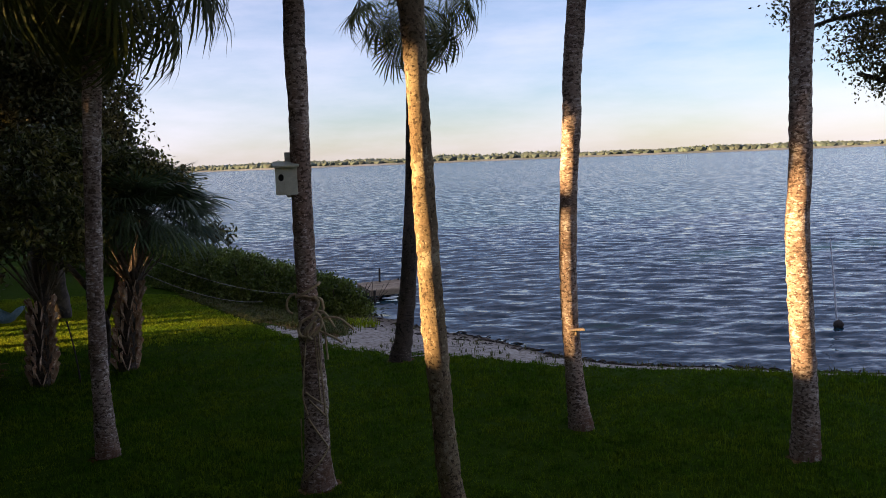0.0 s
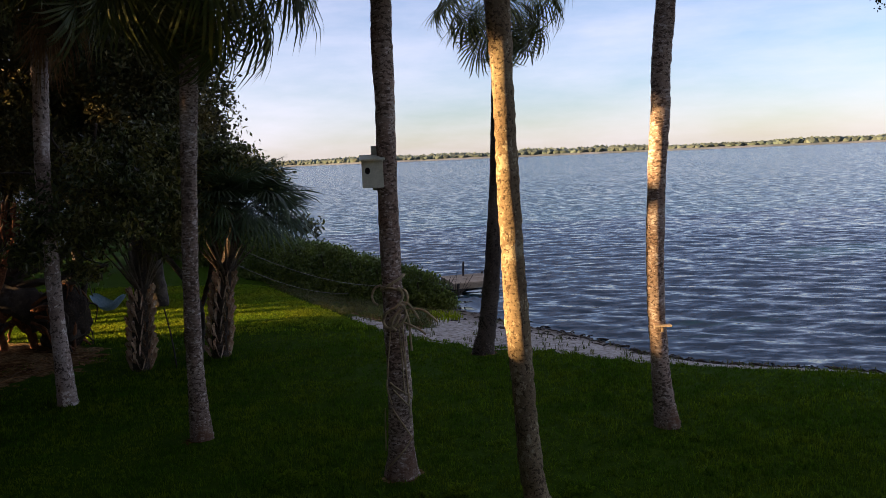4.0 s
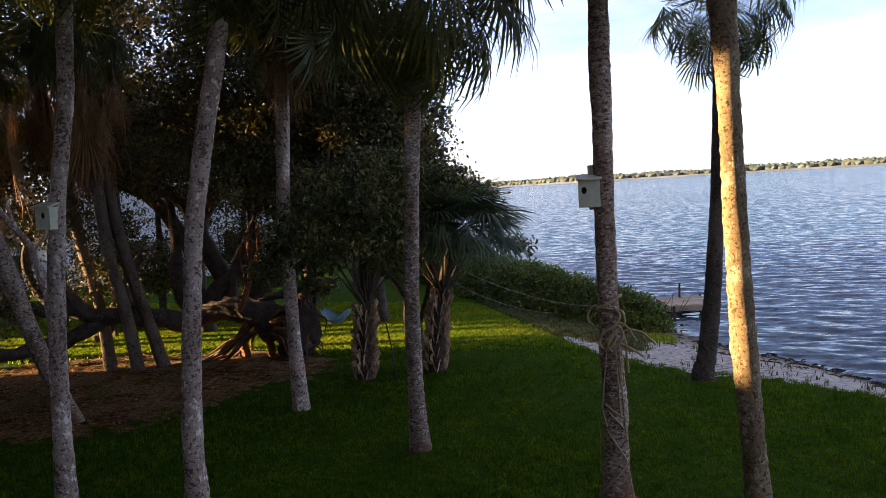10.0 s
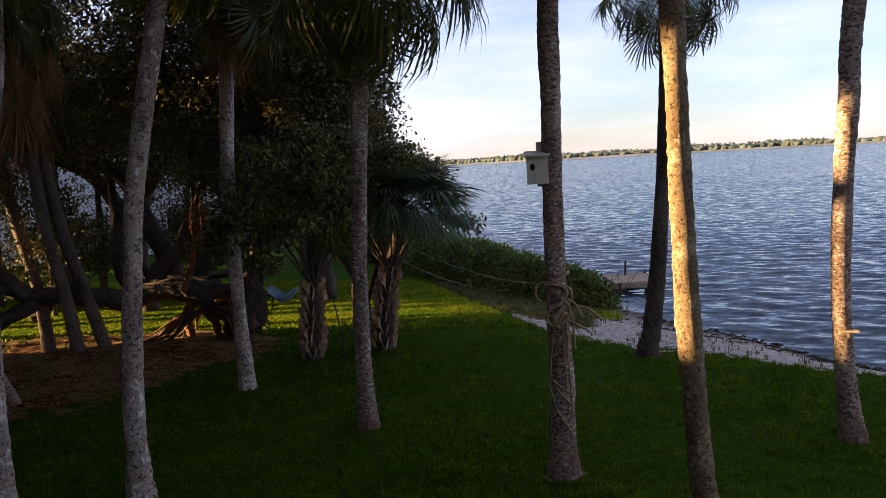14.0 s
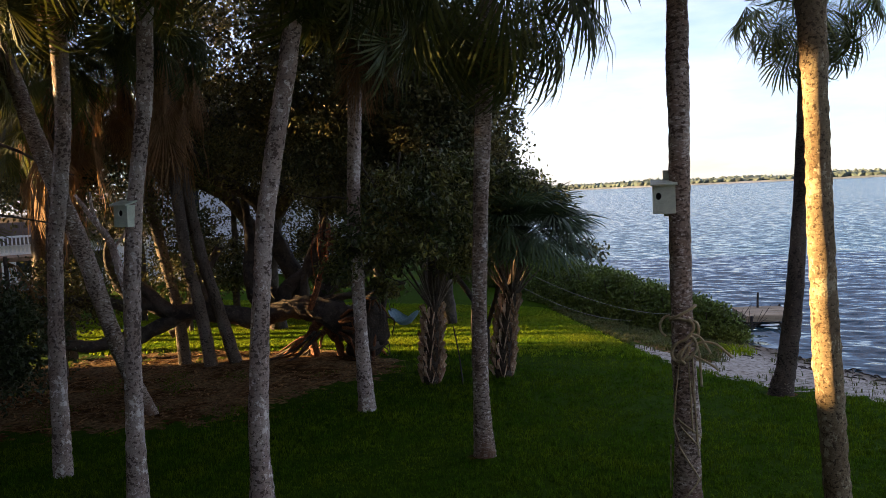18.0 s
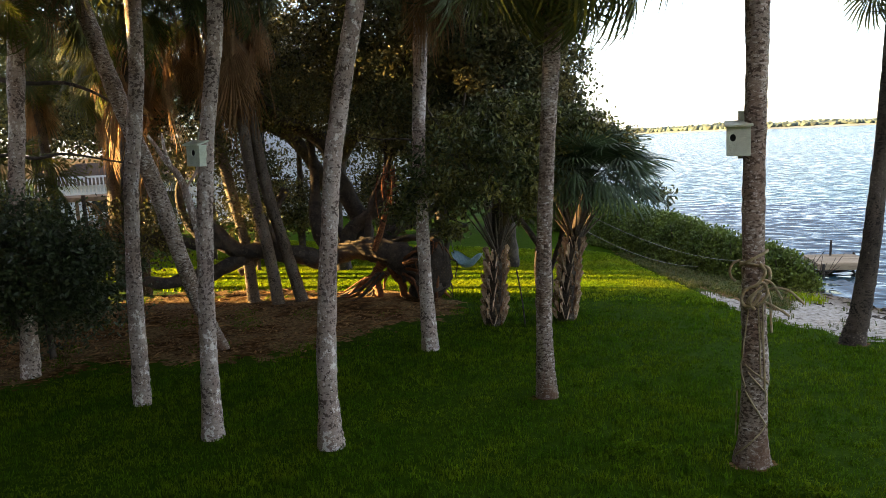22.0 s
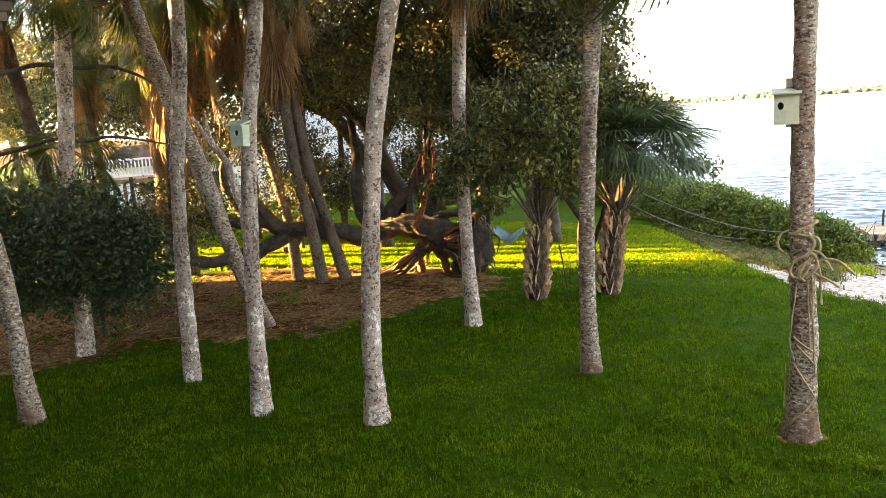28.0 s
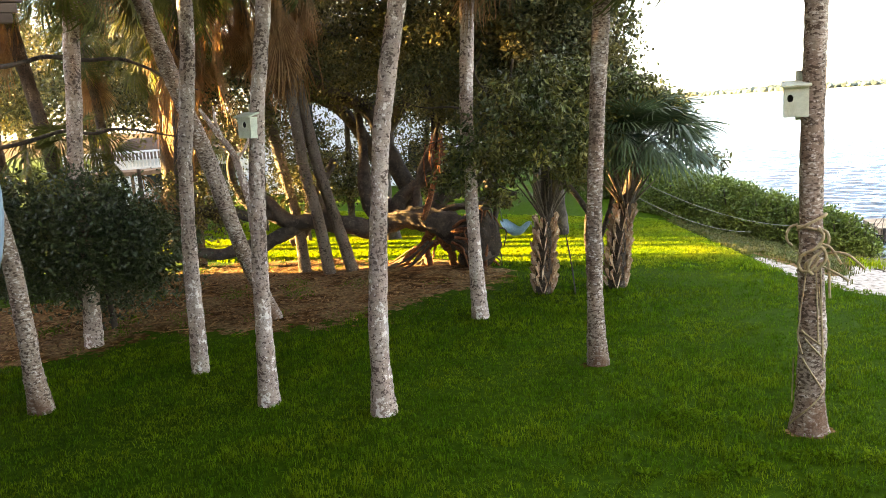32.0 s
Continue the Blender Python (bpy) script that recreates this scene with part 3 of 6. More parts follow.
# ---- palms ----
def fan_leaf(name, mat, blades=34, reach=0.85, petiole=0.8, droop=0.45, span=142, fold=0.10, seed=0, tilt=35):
    """One fan leaf: a stalk along +x and a fan of narrow folded blades that bend down at their tips."""
    rng = np.random.default_rng(seed)
    v, f = [], []
    def add(points, quads):
        o = len(v)
        v.extend(points)
        f.extend([[q + o for q in face] for face in quads])
    for a, b in ((0, 0.5), (0.5, 1.0)):
        xa, xb, za, zb = a * petiole, b * petiole, 0.06 * math.sin(a * 3), 0.06 * math.sin(b * 3) - 0.05 * b
        add([(xa, -0.014, za), (xa, 0.014, za), (xb, 0.011, zb), (xb, -0.011, zb), (xa, 0, za - 0.02), (xb, 0, zb - 0.016)],
            [[0, 1, 2, 3], [0, 3, 5, 4], [1, 4, 5, 2]])
    for k in range(blades):
        t = k / (blades - 1) * 2 - 1
        ang = radians(span) * t
        long = reach * (1 - 0.28 * abs(t) ** 2) * (0.9 + 0.2 * rng.random())
        start = petiole + 0.22 * (1 - abs(t)) - 0.02
        d = np.array((math.cos(ang), math.sin(ang), 0))
        s = np.array((-d[1], d[0], 0))
        root = np.array((start - 0.16 * (1 - abs(t)), 0.0, -0.05))
        bend = droop * (0.65 + 0.7 * rng.random())
        sag = lambda q: np.array((0, 0, -bend * long * q**2.3 - 0.06 * (1 - abs(t)) * q))
        w = math.radians(span) * 2 / blades * 0.36
        mid = root + d * long * 0.52 + sag(0.52)
        late = root + d * long * (0.80 - 0.06 * bend) + sag(0.80) + s * rng.normal() * 0.012
        tip = root + d * long * (1.0 - 0.2 * bend) + sag(1.0) + s * rng.normal() * 0.03
        ww = w * long * 0.52
        up = np.array((0, 0, fold * ww * 4))
        turn_c, turn_s = math.cos(radians(tilt)), math.sin(radians(tilt))
        hinge = np.array((petiole - 0.1, 0, -0.05))
        bow = lambda q: hinge + np.array(((q - hinge)[0] * turn_c + (q - hinge)[2] * turn_s, (q - hinge)[1], -(q - hinge)[0] * turn_s + (q - hinge)[2] * turn_c))
        root, mid, late, tip, up = bow(root), bow(mid), bow(late), bow(tip), bow(up + hinge) - hinge
        add([root, mid + s * ww, mid + up * 0.6, mid - s * ww, late + s * ww * 0.62, late - s * ww * 0.62, tip], [[0, 3, 2], [0, 2, 1], [1, 2, 5, 4], [2, 3, 5], [4, 5, 6]])
    return mesh_of(name, np.array(v), f, mat, smooth=False)


FANS = [fan_leaf("frond", M_FROND, 36, 0.84, 1.05, d, 140, seed=q, tilt=w) for q, (d, w) in enumerate(((0.3, 25), (0.5, 42), (0.7, 58)))]
FANS_BIG = [fan_leaf("frond", M_FROND, 40, 0.98, 1.1, d, 145, seed=q + 5, tilt=w) for q, (d, w) in enumerate(((0.35, 28), (0.55, 45), (0.75, 60)))]
FANS_BLUE = [fan_leaf("frond", M_FROND_BLUE, 38, 1.0, 0.9, d, 145, seed=q + 9, tilt=w) for q, (d, w) in enumerate(((0.35, 28), (0.55, 45), (0.8, 60)))]
FANS_UP = [fan_leaf("frond", M_FROND_BLUE, 38, 1.0, 1.1, d, 145, seed=q + 9, tilt=w) for q, (d, w) in enumerate(((0.12, 8), (0.28, 20), (0.5, 34)))]
FANS_DEAD = [fan_leaf("dead_frond", M_DEAD, n, r, 0.5, d, w, seed=q + 15, tilt=t) for q, (n, r, d, w, t) in enumerate(((14, 1.0, 0.10, 17, 0), (18, 0.8, 0.15, 34, 6), (13, 1.15, -0.05, 13, 0), (20, 0.9, 0.25, 42, 10)))]


def crown(palm, top, count, fans, seed, size=1.0, low=-55, high=78, dead=0, dead_len=1.0, bud=True):
    """Fan leaves round a palm's top, the lower ones hanging, with dead ones under them; top in the palm's own frame."""
    rng = np.random.default_rng(seed)
    for k in range(count):
        rise = low + (high - low) * (k + 0.5) / count + rng.normal() * 7
        s = size * rng.uniform(0.85, 1.12) * (0.8 if rise > 55 else 1.0)
        m = pose(*top, 0, 0, k * 137.5 + rng.normal() * 10) @ pose(0, 0, 0, rng.normal() * 16, -rise, 0) @ Matrix.Scale(s, 4)
        place(new("frond", fans[int(rng.integers(len(fans)))]), palm, m)
    for k in range(dead):
        m = pose(top[0], top[1], top[2] - 0.1 - (0.025 * dead) * rng.random() * (dead > 12), 0, 0, k * 137.5 + rng.normal() * 12) @ pose((0.021 * dead if dead > 12 else 0.22) * rng.random(), 0, 0, rng.normal() * 25, rng.uniform(72, 98), 0) @ Matrix.Scale(dead_len * rng.uniform(0.45, 1.1), 4)
        place(new("dead_frond", FANS_DEAD[k % 4]), palm, m)


def palm(ctrl, mat, label, seed, group="cabbage palms on the lawn", ring=0.022, fans=None, count=26, dead=6, size=1.0, low=-50, dead_len=1.0, sides=14, rough=0.03):
    """A cabbage palm whose trunk runs through rows of x, y, z, radius; the crown sits on the last row."""
    x0, y0 = ctrl[0][0], ctrl[0][1]
    t = thing("palm_tree", (x0, y0, float(ground_z(x0, y0))), label, "palm tree", group)
    rows = [(x - x0, y - y0, z, r) for x, y, z, r in ctrl]
    flare = [(rows[0][0], rows[0][1], -0.15, rows[0][3] * 1.22), (rows[0][0], rows[0][1], 0.06, rows[0][3] * 1.08)]
    v, f = tube(flare + rows[1:], n=int(14 * rows[-1][2]), sides=sides, rough=rough, ring=ring, ring_step=0.085, seed=seed)
    solid("trunk", v, f, mat, t)
    if count:
        crown(t, (rows[-1][0], rows[-1][1], rows[-1][2]), count, fans or FANS, seed, size, low=low, dead=dead, dead_len=dead_len)
    return t


PALMS = {
    "rope": palm([(-1.56, 10.83, 0, 0.215), (-1.55, 10.82, 0.5, 0.174), (-1.53, 10.81, 1.28, 0.164), (-1.55, 10.81, 2.0, 0.147), (-1.56, 10.81, 2.8, 0.133), (-1.555, 10.81, 3.55, 0.130), (-1.55, 10.81, 4.28, 0.129), (-1.535, 10.81, 5.0, 0.135), (-1.53, 10.81, 5.7, 0.132), (-1.52, 10.81, 6.43, 0.124), (-1.52, 10.85, 8.8, 0.13)],
                 M_TRUNK, "tall grey-brown cabbage palm with rope round its trunk", 1, fans=FANS_BIG, size=1.1, count=30, dead=0),
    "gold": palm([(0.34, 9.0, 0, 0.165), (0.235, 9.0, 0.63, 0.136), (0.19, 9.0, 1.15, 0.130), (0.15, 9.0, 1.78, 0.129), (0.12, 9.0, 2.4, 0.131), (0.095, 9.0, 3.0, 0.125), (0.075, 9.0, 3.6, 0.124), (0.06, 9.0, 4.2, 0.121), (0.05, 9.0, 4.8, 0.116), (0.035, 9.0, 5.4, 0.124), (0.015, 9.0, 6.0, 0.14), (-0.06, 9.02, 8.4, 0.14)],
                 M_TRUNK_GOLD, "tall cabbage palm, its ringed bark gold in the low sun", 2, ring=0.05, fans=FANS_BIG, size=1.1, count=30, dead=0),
    "slim": palm([(2.29, 12.72, 0, 0.185), (2.22, 12.71, 0.62, 0.152), (2.175, 12.72, 1.35, 0.135), (2.145, 12.72, 2.2, 0.136), (2.15, 12.72, 3.0, 0.131), (2.195, 12.71, 4.05, 0.138), (2.25, 12.71, 4.9, 0.143), (2.275, 12.70, 5.65, 0.141), (2.35, 12.69, 6.45, 0.144), (2.53, 12.66, 9.0, 0.15)],
                 M_TRUNK, "slender cabbage palm on the lawn near the beach", 3, fans=FANS_BIG, size=1.1, count=30, dead=0),
    "split": palm([(5.14, 11.19, 0, 0.19), (5.13, 11.18, 0.93, 0.166), (5.09, 11.20, 1.71, 0.160), (5.05, 11.22, 2.48, 0.167), (5.025, 11.23, 3.23, 0.160), (5.05, 11.22, 3.98, 0.148), (5.05, 11.22, 4.72, 0.144), (5.05, 11.22, 5.45, 0.143), (5.06, 11.21, 6.16, 0.151), (5.09, 11.2, 8.5, 0.15)],
                  M_TRUNK, "cabbage palm with a cracked, swollen lower trunk", 4, fans=FANS_BIG, size=1.1, count=30, dead=0),
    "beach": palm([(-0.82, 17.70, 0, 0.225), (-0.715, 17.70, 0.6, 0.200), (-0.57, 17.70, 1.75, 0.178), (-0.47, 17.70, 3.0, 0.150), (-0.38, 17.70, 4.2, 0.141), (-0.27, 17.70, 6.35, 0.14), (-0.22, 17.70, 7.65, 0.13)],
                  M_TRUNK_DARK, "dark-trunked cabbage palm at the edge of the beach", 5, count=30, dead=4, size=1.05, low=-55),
    "centre": palm([(-4.98, 12.22, 0, 0.168), (-4.985, 12.20, 0.85, 0.137), (-4.975, 12.20, 1.7, 0.127), (-4.95, 12.21, 2.6, 0.122), (-4.895, 12.23, 3.6, 0.120), (-4.84, 12.26, 4.6, 0.126), (-4.75, 12.30, 5.8, 0.137), (-4.62, 12.35, 7.38, 0.15)],
                   M_TRUNK, "slender mottled cabbage palm standing on the open lawn", 6, count=32, dead=9, size=1.2, low=-60, fans=FANS_BIG),
    "inner": palm([(-8.36, 14.13, 0, 0.178), (-8.37, 14.10, 1.05, 0.144), (-8.39, 14.09, 2.2, 0.134), (-8.395, 14.09, 3.6, 0.136), (-8.37, 14.10, 4.6, 0.132), (-8.30, 14.14, 5.7, 0.135), (-8.27, 14.16, 6.4, 0.143), (-8.07, 14.2, 8.4, 0.15)],
                  M_TRUNK_PALE, "leaning pale cabbage palm at the edge of the shade", 7, count=28, dead=20, dead_len=1.5, size=1.1, low=-60, fans=FANS_BIG),
    "mottled": palm([(-6.93, 9.0, 0, 0.182), (-6.92, 8.99, 0.7, 0.150), (-6.90, 9.00, 1.4, 0.138), (-6.855, 9.04, 2.3, 0.129), (-6.79, 9.09, 3.1, 0.121), (-6.71, 9.15, 4.0, 0.121), (-6.615, 9.23, 4.65, 0.125), (-6.51, 9.32, 5.35, 0.123), (-6.38, 9.42, 6.1, 0.124), (-6.16, 9.58, 7.7, 0.135), (-6.08, 9.64, 8.25, 0.135)],
                    M_TRUNK_PALE, "curving cabbage palm with speckled lichen on its trunk", 8, count=34, dead=5, size=1.1, low=-64, fans=FANS_BIG),
    "box": palm([(-8.80, 8.56, 0, 0.160), (-8.76, 8.57, 1.19, 0.125), (-8.74, 8.59, 2.05, 0.121), (-8.71, 8.63, 2.89, 0.120), (-8.66, 8.68, 3.72, 0.114), (-8.60, 8.75, 4.52, 0.106), (-8.51, 8.84, 5.31, 0.106), (-8.44, 8.91, 6.09, 0.110), (-8.36, 9.0, 8.4, 0.13)],
                M_TRUNK_PALE, "pale cabbage palm carrying a nest box", 9, count=24, dead=6, size=1.1),
    "bent": palm([(-11.15, 9.22, 0, 0.150), (-11.12, 9.22, 0.78, 0.138), (-11.11, 9.24, 1.78, 0.132), (-11.08, 9.27, 2.75, 0.119), (-11.04, 9.32, 3.71, 0.119), (-10.96, 9.42, 4.64, 0.127), (-10.89, 9.51, 5.55, 0.124), (-10.87, 9.54, 6.46, 0.130), (-10.97, 9.63, 8.3, 0.14)],
                 M_TRUNK_PALE, "pale cabbage palm with a slight bend in its trunk", 10, count=24, dead=8, size=1.1),
    "shrub": palm([(-14.74, 9.52, 0, 0.18), (-14.69, 9.58, 1.5, 0.148), (-14.68, 9.59, 3.31, 0.142), (-14.60, 9.72, 4.84, 0.150), (-14.55, 9.79, 5.91, 0.158), (-14.50, 9.88, 6.95, 0.150), (-14.48, 9.92, 7.7, 0.15)],
                  M_TRUNK_PALE, "cabbage palm with a dead-leaf skirt rising from a shrub", 11, count=26, dead=14, size=1.1),
    "near": palm([(-12.00, 6.79, 0, 0.185), (-12.01, 6.75, 0.64, 0.150), (-12.02, 6.74, 1.37, 0.135), (-12.2, 6.7, 2.9, 0.135), (-12.6, 6.3, 5.0, 0.15), (-13.1, 5.6, 8.6, 0.16)],
                 M_TRUNK, "leaning grey cabbage palm at the near edge of the lawn", 12, count=20, dead=4),
    "lean": palm([(-12.60, 12.49, 0, 0.14), (-12.86, 12.20, 1.06, 0.155), (-13.09, 11.95, 2.32, 0.168), (-13.31, 11.73, 3.54, 0.174), (-13.56, 11.47, 4.72, 0.171), (-13.80, 11.22, 5.87, 0.166), (-14.01, 11.00, 6.98, 0.158), (-14.5, 10.6, 9.0, 0.15)],
                 M_TRUNK, "strongly leaning cabbage palm beside the fallen oak", 13, count=24, dead=26, size=1.1, rough=0.035, dead_len=1.4),
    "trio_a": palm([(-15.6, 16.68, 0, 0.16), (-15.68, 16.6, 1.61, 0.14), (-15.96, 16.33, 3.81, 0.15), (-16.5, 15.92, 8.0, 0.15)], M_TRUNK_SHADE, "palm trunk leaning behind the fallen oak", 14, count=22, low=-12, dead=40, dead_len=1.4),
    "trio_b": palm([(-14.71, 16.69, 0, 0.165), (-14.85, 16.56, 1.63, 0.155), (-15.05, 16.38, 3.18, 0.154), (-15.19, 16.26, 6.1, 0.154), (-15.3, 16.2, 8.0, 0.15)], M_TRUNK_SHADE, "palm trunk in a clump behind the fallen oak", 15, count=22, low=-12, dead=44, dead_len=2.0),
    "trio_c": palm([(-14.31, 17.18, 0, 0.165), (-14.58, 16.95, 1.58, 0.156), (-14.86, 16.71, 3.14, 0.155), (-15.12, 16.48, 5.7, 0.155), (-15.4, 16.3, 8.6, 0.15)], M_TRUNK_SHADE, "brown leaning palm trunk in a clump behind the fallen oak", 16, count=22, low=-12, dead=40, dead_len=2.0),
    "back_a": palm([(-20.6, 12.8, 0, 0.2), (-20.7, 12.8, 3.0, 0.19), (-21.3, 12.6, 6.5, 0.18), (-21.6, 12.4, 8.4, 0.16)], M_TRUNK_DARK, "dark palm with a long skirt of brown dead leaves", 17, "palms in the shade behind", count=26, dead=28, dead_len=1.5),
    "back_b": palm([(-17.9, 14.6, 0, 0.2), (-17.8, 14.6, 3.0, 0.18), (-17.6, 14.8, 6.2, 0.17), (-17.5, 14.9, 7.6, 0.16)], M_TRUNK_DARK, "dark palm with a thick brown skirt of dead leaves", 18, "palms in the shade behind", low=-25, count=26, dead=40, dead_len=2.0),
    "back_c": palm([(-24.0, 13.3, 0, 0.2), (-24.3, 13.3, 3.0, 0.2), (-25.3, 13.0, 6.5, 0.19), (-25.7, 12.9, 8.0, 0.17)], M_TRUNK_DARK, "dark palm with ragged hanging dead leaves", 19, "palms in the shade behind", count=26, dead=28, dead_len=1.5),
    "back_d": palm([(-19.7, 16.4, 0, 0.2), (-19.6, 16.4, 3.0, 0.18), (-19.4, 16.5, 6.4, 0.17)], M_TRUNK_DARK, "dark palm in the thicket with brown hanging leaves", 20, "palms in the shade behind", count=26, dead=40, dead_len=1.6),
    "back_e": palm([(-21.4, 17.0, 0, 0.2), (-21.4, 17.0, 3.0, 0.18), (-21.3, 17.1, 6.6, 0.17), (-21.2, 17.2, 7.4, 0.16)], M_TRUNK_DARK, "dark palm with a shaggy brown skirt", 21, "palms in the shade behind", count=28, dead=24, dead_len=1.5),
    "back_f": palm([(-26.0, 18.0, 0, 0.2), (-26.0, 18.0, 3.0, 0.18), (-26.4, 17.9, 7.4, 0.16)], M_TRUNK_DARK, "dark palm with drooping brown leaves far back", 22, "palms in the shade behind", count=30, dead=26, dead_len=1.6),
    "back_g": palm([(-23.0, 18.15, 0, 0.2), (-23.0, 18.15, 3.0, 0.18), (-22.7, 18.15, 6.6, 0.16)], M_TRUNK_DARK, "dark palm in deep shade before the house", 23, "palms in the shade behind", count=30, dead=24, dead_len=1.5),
}


def low_fan_palm(x, y, z, seed, label, count=22, size=1.0):
    t = thing("fan_palm", (x, y, float(ground_z(x, y))), label, "palm", "low fan palms")
    v, f = tube([(0, 0, -0.1, 0.16), (0.02, 0, z * 0.5, 0.14), (0, 0.03, z, 0.13)], n=24, sides=10, rough=0.06, ring=0.08, seed=seed)
    solid("trunk", v, f, M_TRUNK_DARK, t)
    crown(t, (0, 0.03, z), count, FANS, seed, size, low=-48, dead=4)


low_fan_palm(-19.4, 12.4, 3.6, 31, "dark green fan palm growing under the taller palms", 26, 1.1)
low_fan_palm(-21.8, 11.8, 2.4, 32, "low fan palm with some brown leaves in the thicket", 22, 1.1)
low_fan_palm(-26.6, 22.4, 3.0, 33, "fan palm at the back of the thicket", 22, 1.1)


def booted_palm(ctrl, label, seed, top, fans, count, size, low):
    """A young cabbage palm whose trunk is covered with split leaf bases."""
    x0, y0 = ctrl[0][:2]
    t = thing("young_palm", (x0, y0, float(ground_z(x0, y0))), label, "palm tree", "young booted palms")
    rows = [(x - x0, y - y0, z, r * 0.72) for x, y, z, r in ctrl]
    v, f = tube([(0, 0, -0.1, rows[0][3])] + rows, n=30, sides=12, rough=0.06, seed=seed)
    solid("trunk", v, f, M_TRUNK_DARK, t)
    rng = np.random.default_rng(seed)
    boot = []
    for s in (-1, 1):
        boot.append(([(0.0, 0.02 * s, -0.05), (0.05, 0.015 * s, -0.02), (0.135, 0.095 * s, 0.155), (0.085, 0.135 * s, 0.20), (0.03, 0.075 * s, 0.05), (0.03, 0.085 * s, 0.17)],
                     [[0, 1, 2, 3], [0, 3, 5, 4], [1, 0, 4], [2, 5, 3], [1, 4, 5, 2]]))
    bv, bf = joined(boot)
    me = mesh_of("boot", bv, bf, M_BOOT, smooth=False)
    line = curve_points(rows, 60)
    k, z = 0, 0.06
    while z < rows[-1][2] - 0.05:
        p = line[np.argmin(abs(line[:, 2] - z))]
        for q in range(5):
            a = 360 / 5 * q + (36 if k % 2 else 0) + rng.normal() * 5
            r = p[3] * 0.92
            place(new("boot", me), t, pose(p[0] + r * math.cos(radians(a)), p[1] + r * math.sin(radians(a)), z, 0, rng.normal() * 7, a) @ Matrix.Diagonal((1.05, rng.uniform(0.75, 0.95), rng.uniform(1.15, 1.6), 1)))
        z, k = z + 0.165, k + 1
    # bare old stalks below the crown
    rise = rows[-1]
    v, f = tube([rows[-2], rows[-1], (top[0], top[1], top[2], 0.12)], n=14, sides=10, rough=0.06, seed=seed + 1)
    solid("neck", v, f, M_TRUNK_DARK, t)
    for q in range(22):
        a, up = q * 137.5, rng.uniform(46, 80)
        d = np.array((math.cos(radians(a)) * math.cos(radians(up)), math.sin(radians(a)) * math.cos(radians(up)), math.sin(radians(up))))
        base = np.array((rise[0], rise[1], rise[2] - 0.15))
        L = rng.uniform(0.9, 1.55)
        v, f = tube([(*(base + d * 0.05), 0.035), (*(base + d * L * 0.5 + (0, 0, 0.03)), 0.022), (*(base + d * L), 0.014)], n=6, sides=5, rough=0.02, seed=q)
        solid("stalk", v, f, M_TRUNK_SHADE, t)
    crown(t, tuple(top), count, fans, seed, size, low=low, dead=0)
    return t


booted_palm([(-8.14, 16.62, 0, 0.285), (-8.09, 16.64, 0.98, 0.256), (-8.02, 16.67, 1.74, 0.2)], "young palm with criss-cross leaf bases under leafy boughs", 41, (0.15, 0.1, 3.25), FANS_UP, 16, 0.85, 22)
booted_palm([(-6.8, 17.68, 0, 0.29), (-6.72, 17.7, 0.98, 0.261), (-6.54, 17.72, 1.9, 0.22)], "young palm with criss-cross leaf bases and a wide blue-green crown", 42, (0.60, 0.1, 3.25), FANS_UP[:2] + FANS_UP + FANS_BLUE[:1], 60, 0.98, -4)


# ---- broadleaf trees ----
def limb_set(rows_list, seed, n=26, sides=9, rough=0.07):
    return [tube(rows, n=n, sides=sides, rough=rough, seed=seed + k) for k, rows in enumerate(rows_list)]


def broadleaf(name, at, label, limbs, blobs, size, bark, leaf, seed, category="tree", spread=0.26, clump=26, shell=0.5, group="", hang=0.15, aspect=0.5):
    """A tree or shrub: limbs as parts of their own, one crown of many leaves; all rows are in the world."""
    t = thing(name, at, label, category, group)
    for k, rows in enumerate(limbs):
        v, f = tube(rows, n=30, sides=10, rough=0.07, seed=seed + k)
        ob = solid("trunk" if k == 0 else "limb", v - np.array(at), f, bark, t)
    v, f = leaves(blobs, size, clump, spread, seed, aspect, hang, shell)
    tagged(solid("crown", v - np.array(at), f, leaf, t, smooth=False), kind="stuff")
    return t


